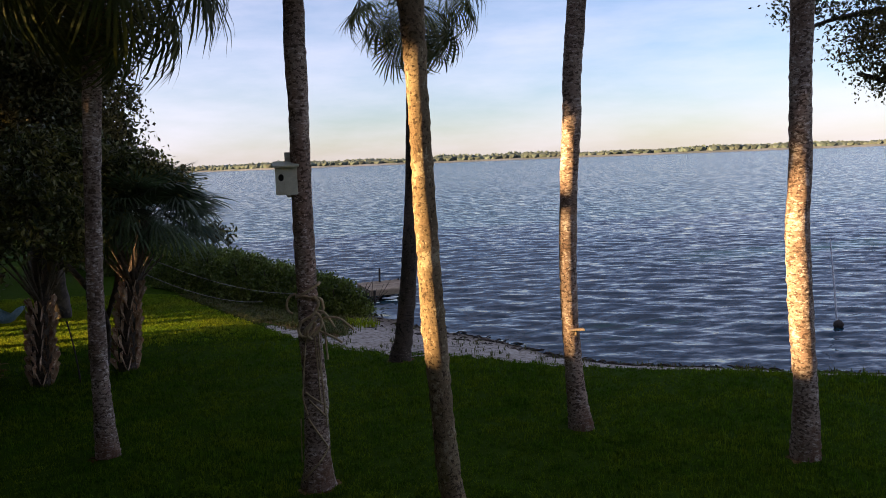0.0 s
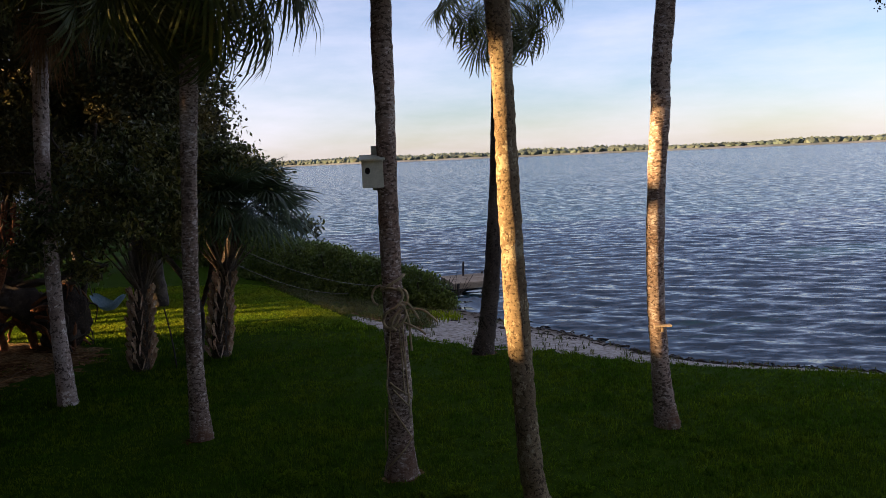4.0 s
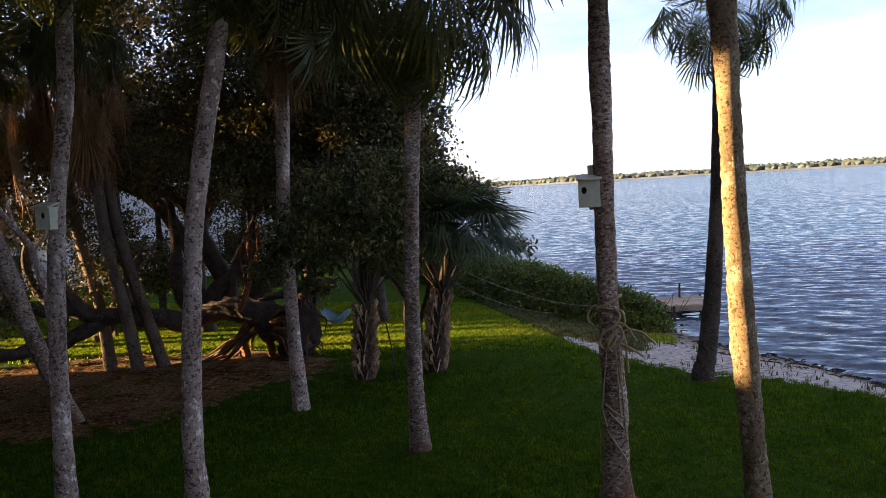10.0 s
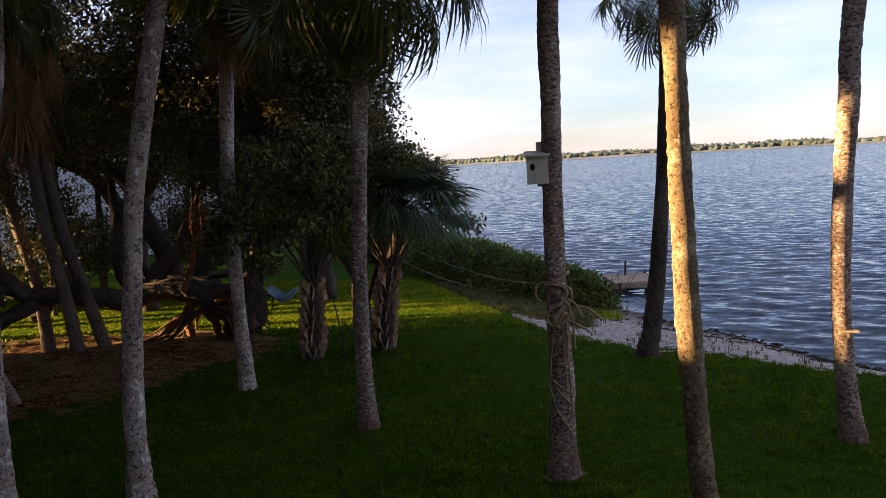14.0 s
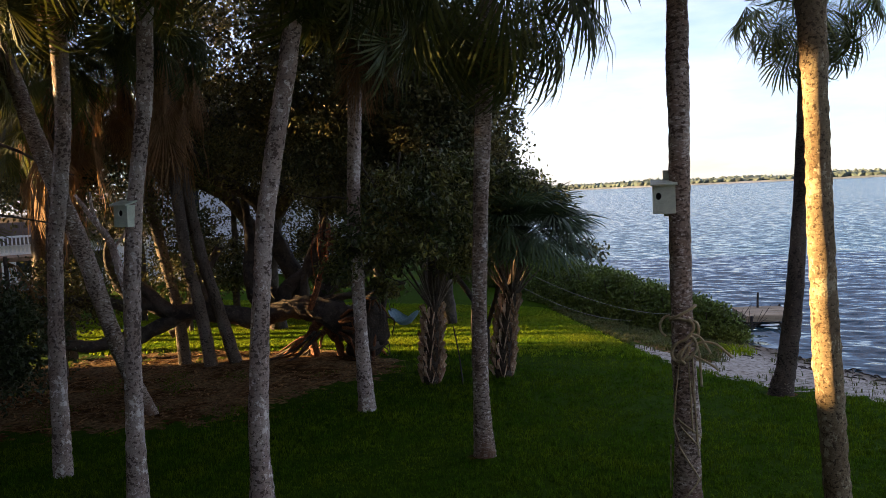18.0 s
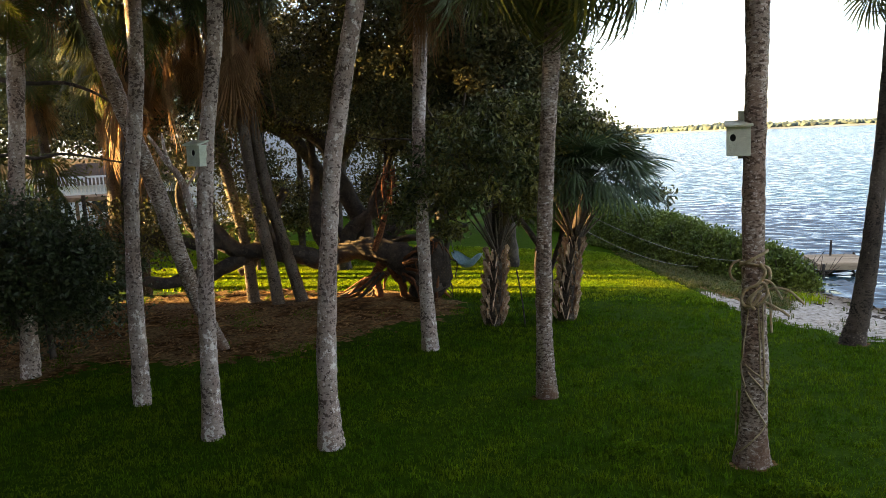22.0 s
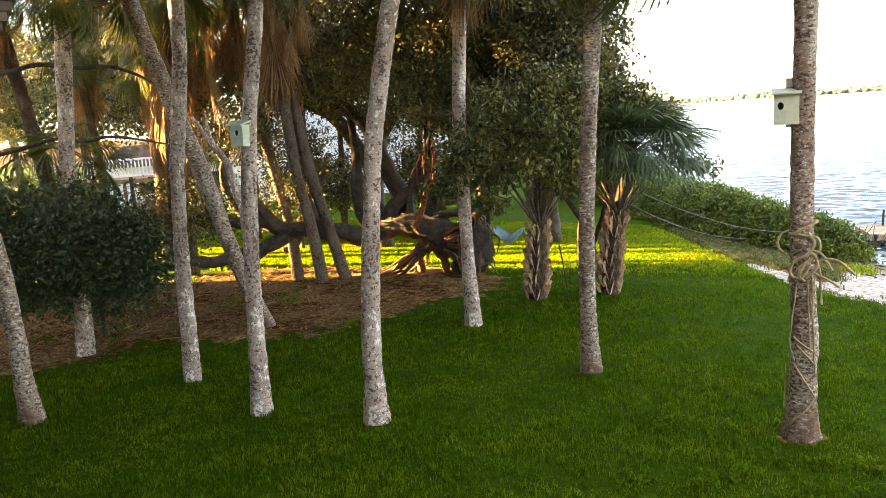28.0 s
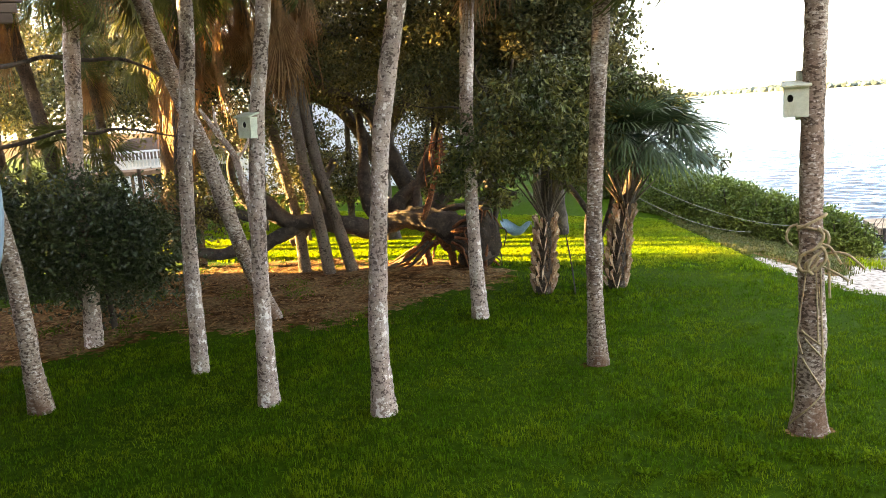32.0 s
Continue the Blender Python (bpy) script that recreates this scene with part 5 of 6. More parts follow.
broadleaf("oak_tree", (11.6, 14.2, -0.1), "oak bough with small dark leaves hanging over the beach", [
    [(11.6, 14.2, -0.3, 0.30), (11.5, 14.2, 3.0, 0.25), (11.0, 14.3, 6.0, 0.2), (10.4, 14.5, 9.0, 0.12)],
    [(11.3, 14.2, 4.2, 0.14), (9.8, 14.4, 5.0, 0.10), (8.4, 14.6, 5.25, 0.06), (7.6, 14.8, 5.5, 0.03)],
    [(10.9, 14.3, 6.2, 0.14), (9.2, 14.7, 6.6, 0.09), (7.4, 15.0, 6.5, 0.04), (6.6, 15.2, 6.2, 0.02)]],
    [(8.5, 14.7, 6.1, 1.2, 0.9, 0.7, 3200), (9.6, 14.4, 7.2, 2.0, 1.5, 1.2, 5200), (7.2, 15.0, 6.9, 0.9, 0.7, 0.5, 900), (8.3, 14.6, 5.4, 0.6, 0.5, 0.25, 450), (11.0, 14.4, 8.2, 2.4, 2.0, 1.6, 5000)], 0.075, M_BARK, M_OAKLEAF, 99, spread=0.2)


# oak added out of view; its crown cuts off the sun strip's end
broadleaf("oak_tree", (-40.0, 7.2, 0), "unseen high-crowned oak added to block the low sun", [
    [(-40.0, 7.2, -0.2, 0.5), (-40.1, 7.2, 3.5, 0.42), (-40.0, 7.6, 6.8, 0.34), (-39.8, 8.2, 11.0, 0.2)],
    [(-40.0, 8.0, 9.6, 0.26), (-40.2, 12.2, 10.4, 0.18), (-40.0, 15.4, 10.6, 0.08)],
    [(-40.0, 7.9, 7.2, 0.28), (-40.0, 7.6, 10.4, 0.2), (-40.0, 5.0, 12.6, 0.1)]],
    [(-40.0, 13.6, 7.12, 2.6, 3.2, 0.35, 3000), (-40.0, 13.3, 8.8, 2.6, 3.3, 1.6, 1100), (-40.0, 12.6, 11.2, 1.8, 3.3, 1.6, 450), (-40.0, 4.8, 12.9, 2.4, 4.2, 2.0, 4200)], 0.42, M_BARK, M_OAKLEAF, 96, spread=0.28, shell=0.1)


def hedge():
    """Mangroves along the shore, in clumps that grow lower towards the dock."""
    spots = [(-11.2, 33.6, 1.5, 1.8), (-9.6, 31.2, 1.4, 1.75), (-8.2, 29.7, 1.2, 1.75), (-7.0, 28.7, 1.15, 1.7), (-5.9, 28.2, 1.0, 1.5), (-4.9, 27.7, 0.95, 1.35), (-4.0, 27.0, 0.85, 1.25), (-3.4, 26.5, 0.7, 1.1), (-2.85, 26.3, 0.5, 0.8), (-13.0, 35.4, 1.8, 2.2), (-14.9, 38.0, 2.0, 2.4)]
    for k, (x, y, r, h) in enumerate(spots):
        z = float(ground_z(x, y))
        stems = [[(x + dx * 0.2, y + dy * 0.2, z - 0.1, 0.03), (x + dx * 0.5, y + dy * 0.5, z + h * 0.5, 0.022), (x + dx * 0.8, y + dy * 0.8, z + h * 0.9, 0.012)] for dx, dy in ((r, 0), (-r, 0.3), (0, -r), (0.3 * r, r), (r * 0.7, -r * 0.7))]
        if k in (7, 8):                               # bare dark twigs at the dock's end
            stems += [[(x + 0.3, y - 0.2, z - 0.1, 0.02), (x + 0.45 + 0.05 * q, y - 0.35 + 0.06 * q, z + 0.4 + 0.05 * (q % 3), 0.012), (x + 0.4 + 0.11 * q, y - 0.5 + 0.07 * q, z + 0.62 + 0.13 * ((q * 3) % 5), 0.006)] for q in range(9)]
        broadleaf("mangrove_bush", (x, y, z), "rounded green mangrove bush on the shore", stems,
                  [(x, y, z + h * 0.50, r, r * 0.9, h * 0.52, int(2300 * r * h / 2)), (x, y - 0.3 * r, z + 0.26, r * 1.1, r * 0.7, 0.32, int(2200 * r)), (x + 0.3 * r, y - 0.35 * r, z + h * 0.25, r * 0.95, r * 0.75, h * 0.32, int(2100 * r)), (x - 0.4 * r, y + 0.1, z + h * 0.8, r * 0.45, r * 0.4, h * 0.3, int(350 * r)), (x + 0.5 * r, y - 0.2, z + h * 0.62, r * 0.4, r * 0.4, h * 0.34, int(350 * r))], 0.112, M_BARK, M_MANGROVE, 200 + k, "bush", spread=0.10, clump=16, shell=0.72, group="mangroves along the shore", hang=-0.3)


hedge()
for k, (x, y, h) in enumerate(((-22, 38, 11), (-36.5, 30, 12), (-36, 40, 13), (-42, 28, 12), (-47, 37, 13), (-50, 27, 13), (-26, 46, 12), (-17, 34, 10), (-58, 33, 13))):
    lean = 0.6 * math.sin(k * 2.2)
    broadleaf("oak_tree", (x, y, 0), "tall dark evergreen tree in the woods behind", [
        [(x, y, -0.2, 0.3), (x + lean * 0.4, y, h * 0.3, 0.26), (x + lean, y, h * 0.6, 0.18), (x + lean, y, h * 0.9, 0.06)],
        [(x + lean * 0.4, y, h * 0.35, 0.14), (x - 1.8, y - 0.6, h * 0.55, 0.1), (x - 3.0, y - 1, h * 0.7, 0.05)],
        [(x + lean * 0.4, y, h * 0.4, 0.14), (x + 1.8, y - 0.4, h * 0.6, 0.1), (x + 3.0, y - 1, h * 0.75, 0.05)]],
        [(x, y, h * 0.72, 4.2, 3.0, h * 0.30, 2600), (x - 2, y - 1, h * 0.5, 2.6, 2.0, h * 0.16, 1000), (x + 2.2, y - 1, h * 0.52, 2.6, 2.0, h * 0.18, 1000)], 0.26, M_BARK, M_OAKLEAF, 500 + k, spread=0.45, group="woods behind the neighbouring houses")


# ---- nest boxes, rope and lines ----
def nest_box(at, turn, label, lean=0, w=0.215, h=0.33, hole_x=0.0, board_x=0.0):
    """A pale wooden box with a sloping lid, a round hole and a back board that reaches above the lid."""
    t = thing("nest_box", at, label, "nest box", "nest boxes on the palms")
    t.matrix_basis = pose(*at, 0, lean, turn)
    d = 0.19
    part("back_board", box_bm(0.12, 0.022, h + 0.22, (board_x, d / 2 + 0.012, 0.07)), M_BOX, t)
    for s in (-1, 1):
        part("side_board", box_bm(0.02, d, h, (s * (w / 2 - 0.01), 0, 0), 0.003), M_BOX, t)
    part("floor_board", box_bm(w - 0.042, d - 0.03, 0.02, (0, 0, -h / 2 + 0.02), 0.003), M_BOX, t)
    # front with a true round hole
    bm = bmesh.new()
    n = 20
    hole = [bm.verts.new((hole_x + 0.034 * math.cos(a), 0, 0.04 + 0.045 * math.sin(a))) for a in (2 * math.pi * k / n for k in range(n))]
    rim = []
    for k in range(n):
        a = 2 * math.pi * k / n
        c, s = math.cos(a), math.sin(a)
        q = min((w / 2) / max(abs(c), 1e-6), (h / 2) / max(abs(s), 1e-6))
        rim.append(bm.verts.new((max(-w / 2, min(w / 2, c * q)), 0, max(-h / 2, min(h / 2, s * q)))))
    for k in range(n):
        bm.faces.new((hole[k], rim[k], rim[(k + 1) % n], hole[(k + 1) % n]))
    for sx, sz in ((1, 1), (-1, 1), (-1, -1), (1, -1)):
        corner = bm.verts.new((sx * w / 2, 0, sz * h / 2))
        near = sorted(rim, key=lambda v: (v.co - corner.co).length)[:2]
        if (near[0].co - corner.co).length > 1e-4:
            bm.faces.new((near[0], corner, near[1]))
    made = bmesh.ops.extrude_face_region(bm, geom=bm.faces[:])["geom"]
    for v in [g for g in made if isinstance(g, bmesh.types.BMVert)]:
        v.co.y += 0.02
    bmesh.ops.recalc_face_normals(bm, faces=bm.faces[:])
    part("front_board", bm, M_BOX, t, m=pose(0, -d / 2 - 0.012, 0))
    # near-black panel close behind the hole, painted in place of inner shade
    part("inner_wall", box_bm(w - 0.05, 0.01, h - 0.06, (0, -d / 2 + 0.05, 0), 0), M_HOLE_SHADE, t, "near-black panel standing for the shade inside the box")
    part("lid", box_bm(w + 0.05, d + 0.09, 0.024, (0, -0.035, 0), 0.004), M_BOX, t, m=pose(0, 0, h / 2 + 0.035, 12, 0, 0))
    return t


nest_box((-1.73, 10.74, 4.11), 12, "pale green wooden nest box fixed to a palm trunk", w=0.275, h=0.36, hole_x=-0.065, board_x=0.055)
nest_box((-8.64, 8.57, 4.21), 10, "cream wooden nest box on a pale palm trunk", 2, h=0.30)

ROPE_X, ROPE_Y = -1.55, 10.81
rope = thing("rope_coil", (ROPE_X, ROPE_Y, 2.3), "tangled old rope tied round a palm trunk and hanging down", "rope")
rng = np.random.default_rng(300)


def rope_strand(rows, r, k, name="strand"):
    v, f = tube([(x, y, z, r) for x, y, z in rows], n=max(16, len(rows) * 7), sides=7, rough=0.03, seed=k)
    solid(name, v, f, M_ROPE, rope)


def round_trunk(a, z, out=0.0):
    """A point on the trunk's skin, a radians round it (-pi / 2 faces the porch)."""
    r = np.interp(z + 2.3, (0.0, 0.5, 1.3, 2.0, 2.8), (0.215, 0.174, 0.164, 0.147, 0.133)) + 0.02 + out
    return (r * math.cos(a), r * math.sin(a), z)


rope_strand([round_trunk(a, 0.36 + 0.10 * math.sin(a * 0.9 + 1.5)) for a in np.linspace(-3.6, 2.9, 16)], 0.019, 300, "turn")
rope_strand([round_trunk(a, 0.27 - 0.05 * math.sin(a + 0.6)) for a in np.linspace(-3.4, 2.6, 16)], 0.017, 301, "turn")
rope_strand([round_trunk(-2.9, 0.34), (-0.235, -0.06, 0.30), (-0.275, -0.07, 0.20), (-0.25, -0.08, 0.12), (-0.20, -0.09, 0.08)], 0.017, 302, "bight")
LOOPS = [[(0.10, -0.17, 0.32), (0.16, -0.19, 0.22), (0.08, -0.22, 0.08), (-0.06, -0.22, 0.0), (-0.11, -0.21, -0.12), (-0.06, -0.22, -0.20), (0.04, -0.23, -0.17), (0.12, -0.22, -0.02)],
         [(0.13, -0.16, 0.30), (0.20, -0.17, 0.26), (0.21, -0.18, 0.14), (0.14, -0.2, 0.05), (0.05, -0.23, -0.04), (0.0, -0.24, -0.16), (0.05, -0.22, -0.24)],
         [(0.08, -0.2, 0.10), (0.16, -0.21, 0.08), (0.19, -0.2, -0.04), (0.13, -0.2, -0.14), (0.06, -0.21, -0.20)],
         [(0.12, -0.19, 0.14), (0.23, -0.2, 0.10), (0.30, -0.2, 0.0), (0.36, -0.21, -0.10)],
         [(0.14, -0.19, -0.02), (0.27, -0.2, 0.04), (0.42, -0.21, 0.02), (0.52, -0.2, -0.06), (0.60, -0.2, -0.14)],
         [(0.15, -0.18, -0.14), (0.25, -0.2, -0.18), (0.36, -0.21, -0.24), (0.44, -0.2, -0.30)],
         [(0.18, -0.18, 0.02), (0.22, -0.19, -0.12), (0.23, -0.19, -0.34), (0.24, -0.19, -0.52)],
         [(0.10, -0.2, 0.02), (0.02, -0.22, -0.06), (-0.04, -0.22, -0.14), (0.0, -0.22, -0.22)]]
for k, rows in enumerate(LOOPS):                       # loops bunched at the knot, and ends that stick out
    rope_strand(rows, 0.020 if k < 3 else 0.016, 310 + k, "loop" if k < 3 else "loose_end")
for k, (a0, a1, a2, z0, z1) in enumerate(((-1.75, -1.95, -2.15, -0.2, -0.75), (-2.1, -2.25, -1.9, -0.7, -1.25), (-1.1, -1.0, -0.95, -0.15, -1.1), (-0.75, -0.7, -0.62, -0.1, -1.3), (-0.9, -0.62, -0.55, -0.4, -1.45), (-3.0, -3.05, -3.1, -1.35, -1.95))):
    rope_strand([round_trunk(a0, z0), round_trunk(0.5 * (a0 + a1), z0 * 0.7 + z1 * 0.3, 0.004), round_trunk(a1, z0 * 0.4 + z1 * 0.6, 0.008), round_trunk(a2, z1, 0.004)], 0.0095, 340 + k, "hanging_length")
for k, (a0, a1, z0, z1) in enumerate(((-1.75, -0.35, -1.05, -1.35), (-1.9, -0.55, -1.3, -1.72), (-0.5, -2.7, -1.72, -2.2), (-2.0, -0.1, -0.95, -1.22))):
    rope_strand([round_trunk(a, z) for a, z in zip(np.linspace(a0, a1, 9), np.linspace(z0, z1, 9))], 0.011, 350 + k, "winding_length")


def hung_line(a, b, sag, label):
    a, b = np.array(a, float), np.array(b, float)
    rows = [(*(a + (b - a) * t + (0, 0, -sag * 4 * t * (1 - t))), 0.008) for t in np.linspace(0, 1, 9)]
    v, f = tube(rows, n=40, sides=6, rough=0.0, seed=1)
    ob = solid("mooring_line", v, f, M_LINE)
    tagged(ob, label, "line", "slack lines by the mangroves")


hung_line((-6.6, 17.6, 2.3), (-5.6, 25.6, 0.05), 0.25, "slack pale line running from a palm to the shore")
hung_line((-6.5, 17.7, 2.6), (-4.4, 26.4, 0.15), 0.3, "second slack pale line strung to the mangroves")

# ---- dock, pilings and channel pole ----
dock = thing("dock", (-2.08, 30.3, -0.34), "small weathered wooden dock beyond the mangroves", "dock")
dock.matrix_basis = pose(-2.08, 30.3, -0.34, 0, 0, 20)
for k in range(13):
    part("plank", box_bm(1.7, 0.138, 0.03, (0, -0.94 + k * 0.156, 0.045 + 0.004 * math.sin(k * 2.3)), 0.005), M_PLANK, dock)
for q in (-0.78, 0, 0.78):
    part("joist", box_bm(0.06, 2.0, 0.16, (q, 0, -0.055), 0.006), M_PLANK, dock)
part("fascia", box_bm(1.74, 0.04, 0.20, (0, -1.04, -0.06), 0.006), M_PLANK, dock)
for x, y, up in ((-0.70, -1.10, -0.1), (0.80, -0.62, 0.95), (0.0, 0.72, 0.6), (0.80, 0.9, 0.1)):
    v, f = tube([(x, y, -1.0, 0.045), (x, y, 0, 0.042), (x + 0.02, y, up, 0.038)], n=16, sides=9, rough=0.03, seed=int(x * 10 + 20))
    solid("piling", v, f, M_POST, dock)
for x, y, a, b in ((-2.62, 26.4, -0.8, 0.35), (-3.15, 25.9, -0.7, 0.2)):
    v, f = tube([(0, 0, a, 0.035), (0.03, 0, 0, 0.03), (0.06, 0, b, 0.028)], n=10, sides=7, rough=0.03, seed=3)
    tagged(solid("stake", v, f, M_POST, m=pose(x, y, -0.2)), "dark stake standing at the waterline", "stake", "stakes at the waterline")

pole = thing("mooring_pole", (10.93, 22.16, WATER_Z), "thin leaning white pole on a dark float in the water", "pole")
v, f = tube([(0, 0, -0.4, 0.03), (-0.1, 0.05, 1.1, 0.025), (-0.21, 0.1, 2.4, 0.018)], n=20, sides=8, rough=0.01, seed=2)
solid("shaft", v, f, M_WHITE, pole)
v, f = tube([(0.02, 0, -0.1, 0.05), (0.01, 0, 0.02, 0.13), (0, 0, 0.12, 0.12), (0, 0, 0.2, 0.03)], n=12, sides=10, rough=0.02, seed=2)
solid("float", v, f, M_POST, pole, "dark round float")

# ---- things on the lawn ----
hammock = thing("hammock", (-10.4, 19.7, 0.55), "pale blue striped hammock slung low behind the young palm", "hammock")
bm = bmesh.new()
cols, rows_n = 14, 8
grid = []
for jj in range(rows_n):
    w = jj / (rows_n - 1) - 0.5
    line = []
    for ii in range(cols + 1):
        u = ii / cols
        gather = 0.25 + 0.75 * math.sin(math.pi * u) ** 0.6
        line.append(bm.verts.new((-0.45 + 0.9 * u, w * 0.75 * gather - 0.12, 0.62 - 0.40 * math.sin(math.pi * u) + (w * 1.5) ** 2 * 0.30 * gather + 0.012 * (jj % 2))))
    grid.append(line)
for jj in range(rows_n - 1):
    for ii in range(cols):
        bm.faces.new((grid[jj][ii], grid[jj][ii + 1], grid[jj + 1][ii + 1], grid[jj + 1][ii]))
bmesh.ops.solidify(bm, geom=bm.faces[:], thickness=0.012)
part("cloth", bm, M_MESH, hammock, smooth=True)
for a, b in (((-0.43, -0.1, 0.6), (-0.35, -0.45, 1.35)), ((0.43, -0.1, 0.6), (2.05, -2.95, 0.95))):
    v, f = tube([(*a, 0.012), (*((np.array(a) + b) / 2 + (0, 0, -0.05)), 0.012), (*b, 0.012)], n=12, sides=6, rough=0, seed=1)
    solid("rope", v, f, M_LINE, hammock)
tool = thing("garden_stake", (-7.55, 16.75, 0), "dark thin stake leaning beside a young palm", "stake")
v, f = tube([(0.14, 0, -0.05, 0.018), (0.05, 0.02, 0.7, 0.016), (-0.06, 0.03, 1.3, 0.016)], n=10, sides=7, rough=0.02, seed=1)
solid("shaft", v, f, M_POST, tool)
bench = thing("trunk_ledge", (2.22, 12.70, 1.62), "small pale wooden ledge nailed to a palm trunk", "ledge")
part("board", box_bm(0.26, 0.14, 0.025, (0, -0.12, 0), 0.004), M_PLANK, bench)
part("bracket", box_bm(0.03, 0.10, 0.09, (0, -0.08, -0.055), 0.004), M_PLANK, bench)

# ---- neighbouring houses, and unseen ones added to block the sun ----
def siding_wall(t, w, h, y, z0, step=0.2, name="board"):
    for k in range(int(h / step)):
        bm = box_bm(w, 0.03, step - 0.008, (0, y, z0 + step * (k + 0.5)), 0)
        ob = part(name, bm, M_SIDING, t)
        ob.rotation_euler.x = 0.0


def neighbour(at, turn, w, d, h, label, roof_h, windows):
    t = thing("house", at, label, "house", "neighbouring houses")
    t.matrix_basis = pose(*at, 0, 0, turn)
    part("wall", box_bm(w, d, h, (0, 0, h / 2), 0.02), M_SIDING, t)
    siding_wall(t, w - 0.02, h, -d / 2 - 0.012, 0)
    bm = bmesh.new()
    o = 0.5
    vs = [bm.verts.new(p) for p in ((-w / 2 - o, -d / 2 - o, h), (w / 2 + o, -d / 2 - o, h), (w / 2 + o, d / 2 + o, h), (-w / 2 - o, d / 2 + o, h), (-w / 2 + 1, 0, h + roof_h), (w / 2 - 1, 0, h + roof_h))]
    for q in ((0, 1, 5, 4), (1, 2, 5), (2, 3, 4, 5), (3, 0, 4), (3, 2, 1, 0)):
        bm.faces.new([vs[i] for i in q])
    part("roof", bm, M_ROOF, t)
    for x, z, ww, hh in windows:
        wdw = part("window", box_bm(ww, 0.05, hh, (x, -d / 2 - 0.04, z), 0.005), M_GLASS, t)
        for s in (-1, 1):
            part("frame", box_bm(0.09, 0.09, hh + 0.2, (x + s * (ww / 2 + 0.045), -d / 2 - 0.05, z), 0.005), M_WHITE, wdw)
            part("frame", box_bm(ww + 0.2, 0.085, 0.09, (x, -d / 2 - 0.05, z + s * (hh / 2 + 0.045)), 0.005), M_WHITE, wdw)
    return t


neighbour((-32.5, 41.5, 0), 40, 13, 8, 6.0, "two-storey pale blue house seen through the trees", 2.2, [(-4, 4.6, 1.0, 1.5), (0, 4.6, 1.0, 1.5), (3.5, 4.6, 1.0, 1.5), (-3, 1.6, 1.2, 1.5), (2.5, 1.6, 1.2, 1.5)])
neighbour((-41.0, 34.0, 0), 48, 9, 6, 2.6, "low white outbuilding with a brown roof behind the palms", 1.2, [(-2, 1.5, 1.0, 1.0), (2, 1.5, 1.0, 1.0)])
# the next three stand out of view; gaps, stack and step shape the sunlight
low_sun_block = neighbour((-30.0, -6.05, 0), 90, 17.9, 9, 6.5, "unseen low house with a stack, added to block the sun", 1.1, [(-5, 1.6, 1.2, 1.5), (5, 1.6, 1.2, 1.5)])
part("chimney", box_bm(0.8, 0.9, 12.0, (8.0, 0, 6.0), 0.02), M_ROOF, low_sun_block)
tall_sun_block = neighbour((-30.0, 6.575, 0), 90, 4.85, 9, 8.6, "unseen tall house added to keep the sun off the palms", 1.2, [(-1.2, 1.6, 1.2, 1.5), (1.2, 1.6, 1.2, 1.5), (0, 5.0, 1.2, 1.5)])
part("lean_to", box_bm(1.8, 9.0, 4.75, (3.326, 0, 2.375), 0.02), M_SIDING, tall_sun_block)
neighbour((-50.0, 18.1, 0), 90, 9.4, 8, 9.2, "unseen farther house added to bound the strip of sun", 1.2, [(-2, 1.6, 1.2, 1.5), (2, 1.6, 1.2, 1.5)])

deck = thing("raised_deck", (-34, 24.6, 0), "raised timber deck with a white railing behind the palms", "deck")
deck.matrix_basis = pose(-34, 24.6, 0, 0, 0, 54)
part("floor", box_bm(7, 3.5, 0.2, (0, 0, 2.3), 0.01), M_BEAM, deck)
for x in (-3.3, 0, 3.3):
    part("post", box_bm(0.15, 0.15, 2.3, (x, -1.6, 1.15), 0.01), M_BEAM, deck)
for z in (2.55, 3.3):
    part("rail", box_bm(7, 0.07, 0.09, (0, -1.7, z), 0.006), M_WHITE, deck)
bal = mesh_of("baluster", *[q for q in ([(sx * 0.03, sy * 0.02, sz * 0.34) for sx in (-1, 1) for sy in (-1, 1) for sz in (-1, 1)], [[0, 1, 3, 2], [4, 6, 7, 5], [0, 4, 5, 1], [2, 3, 7, 6], [0, 2, 6, 4], [1, 5, 7, 3]])], M_WHITE, smooth=False)
for k in range(44):
    place(new("baluster", bal), deck, pose(-3.44 + k * 0.16, -1.7, 2.925))

# ---- the porch from which all this is seen ----
tagged(part("porch_floor", box_bm(9, 4.8, 0.18, (0.5, -1.65, 2.66), 0.01), M_BEAM), "brown timber porch floor", "floor", kind="structure")
# unseen walls, coloured dark brown to bounce less light on the lawn
tagged(part("wall_house", box_bm(22, 0.25, 7.5, (4.5, -4.2, 3.75), 0.01), M_BEAM), "brown timber wall of the house behind the porch", "wall", kind="structure")
tagged(part("ceiling", box_bm(9, 3.9, 0.12, (0.5, -2.2, 5.55), 0.01), M_BEAM), "brown timber porch ceiling", "ceiling", kind="structure")
# wing behind the eave and block behind the porch, added to cut skylight
tagged(part("wall_wing", box_bm(11, 15.2, 9.0, (-11.5, -5.0, 4.5), 0.02), M_BEAM), "unseen brown timber house wing, placed to shade the lawn", "wall", kind="structure")
tagged(part("wall_upper", box_bm(24, 8, 9.5, (7.0, -8.4, 4.75), 0.02), M_BEAM), "unseen brown house block added behind the porch to cut skylight", "wall", kind="structure")
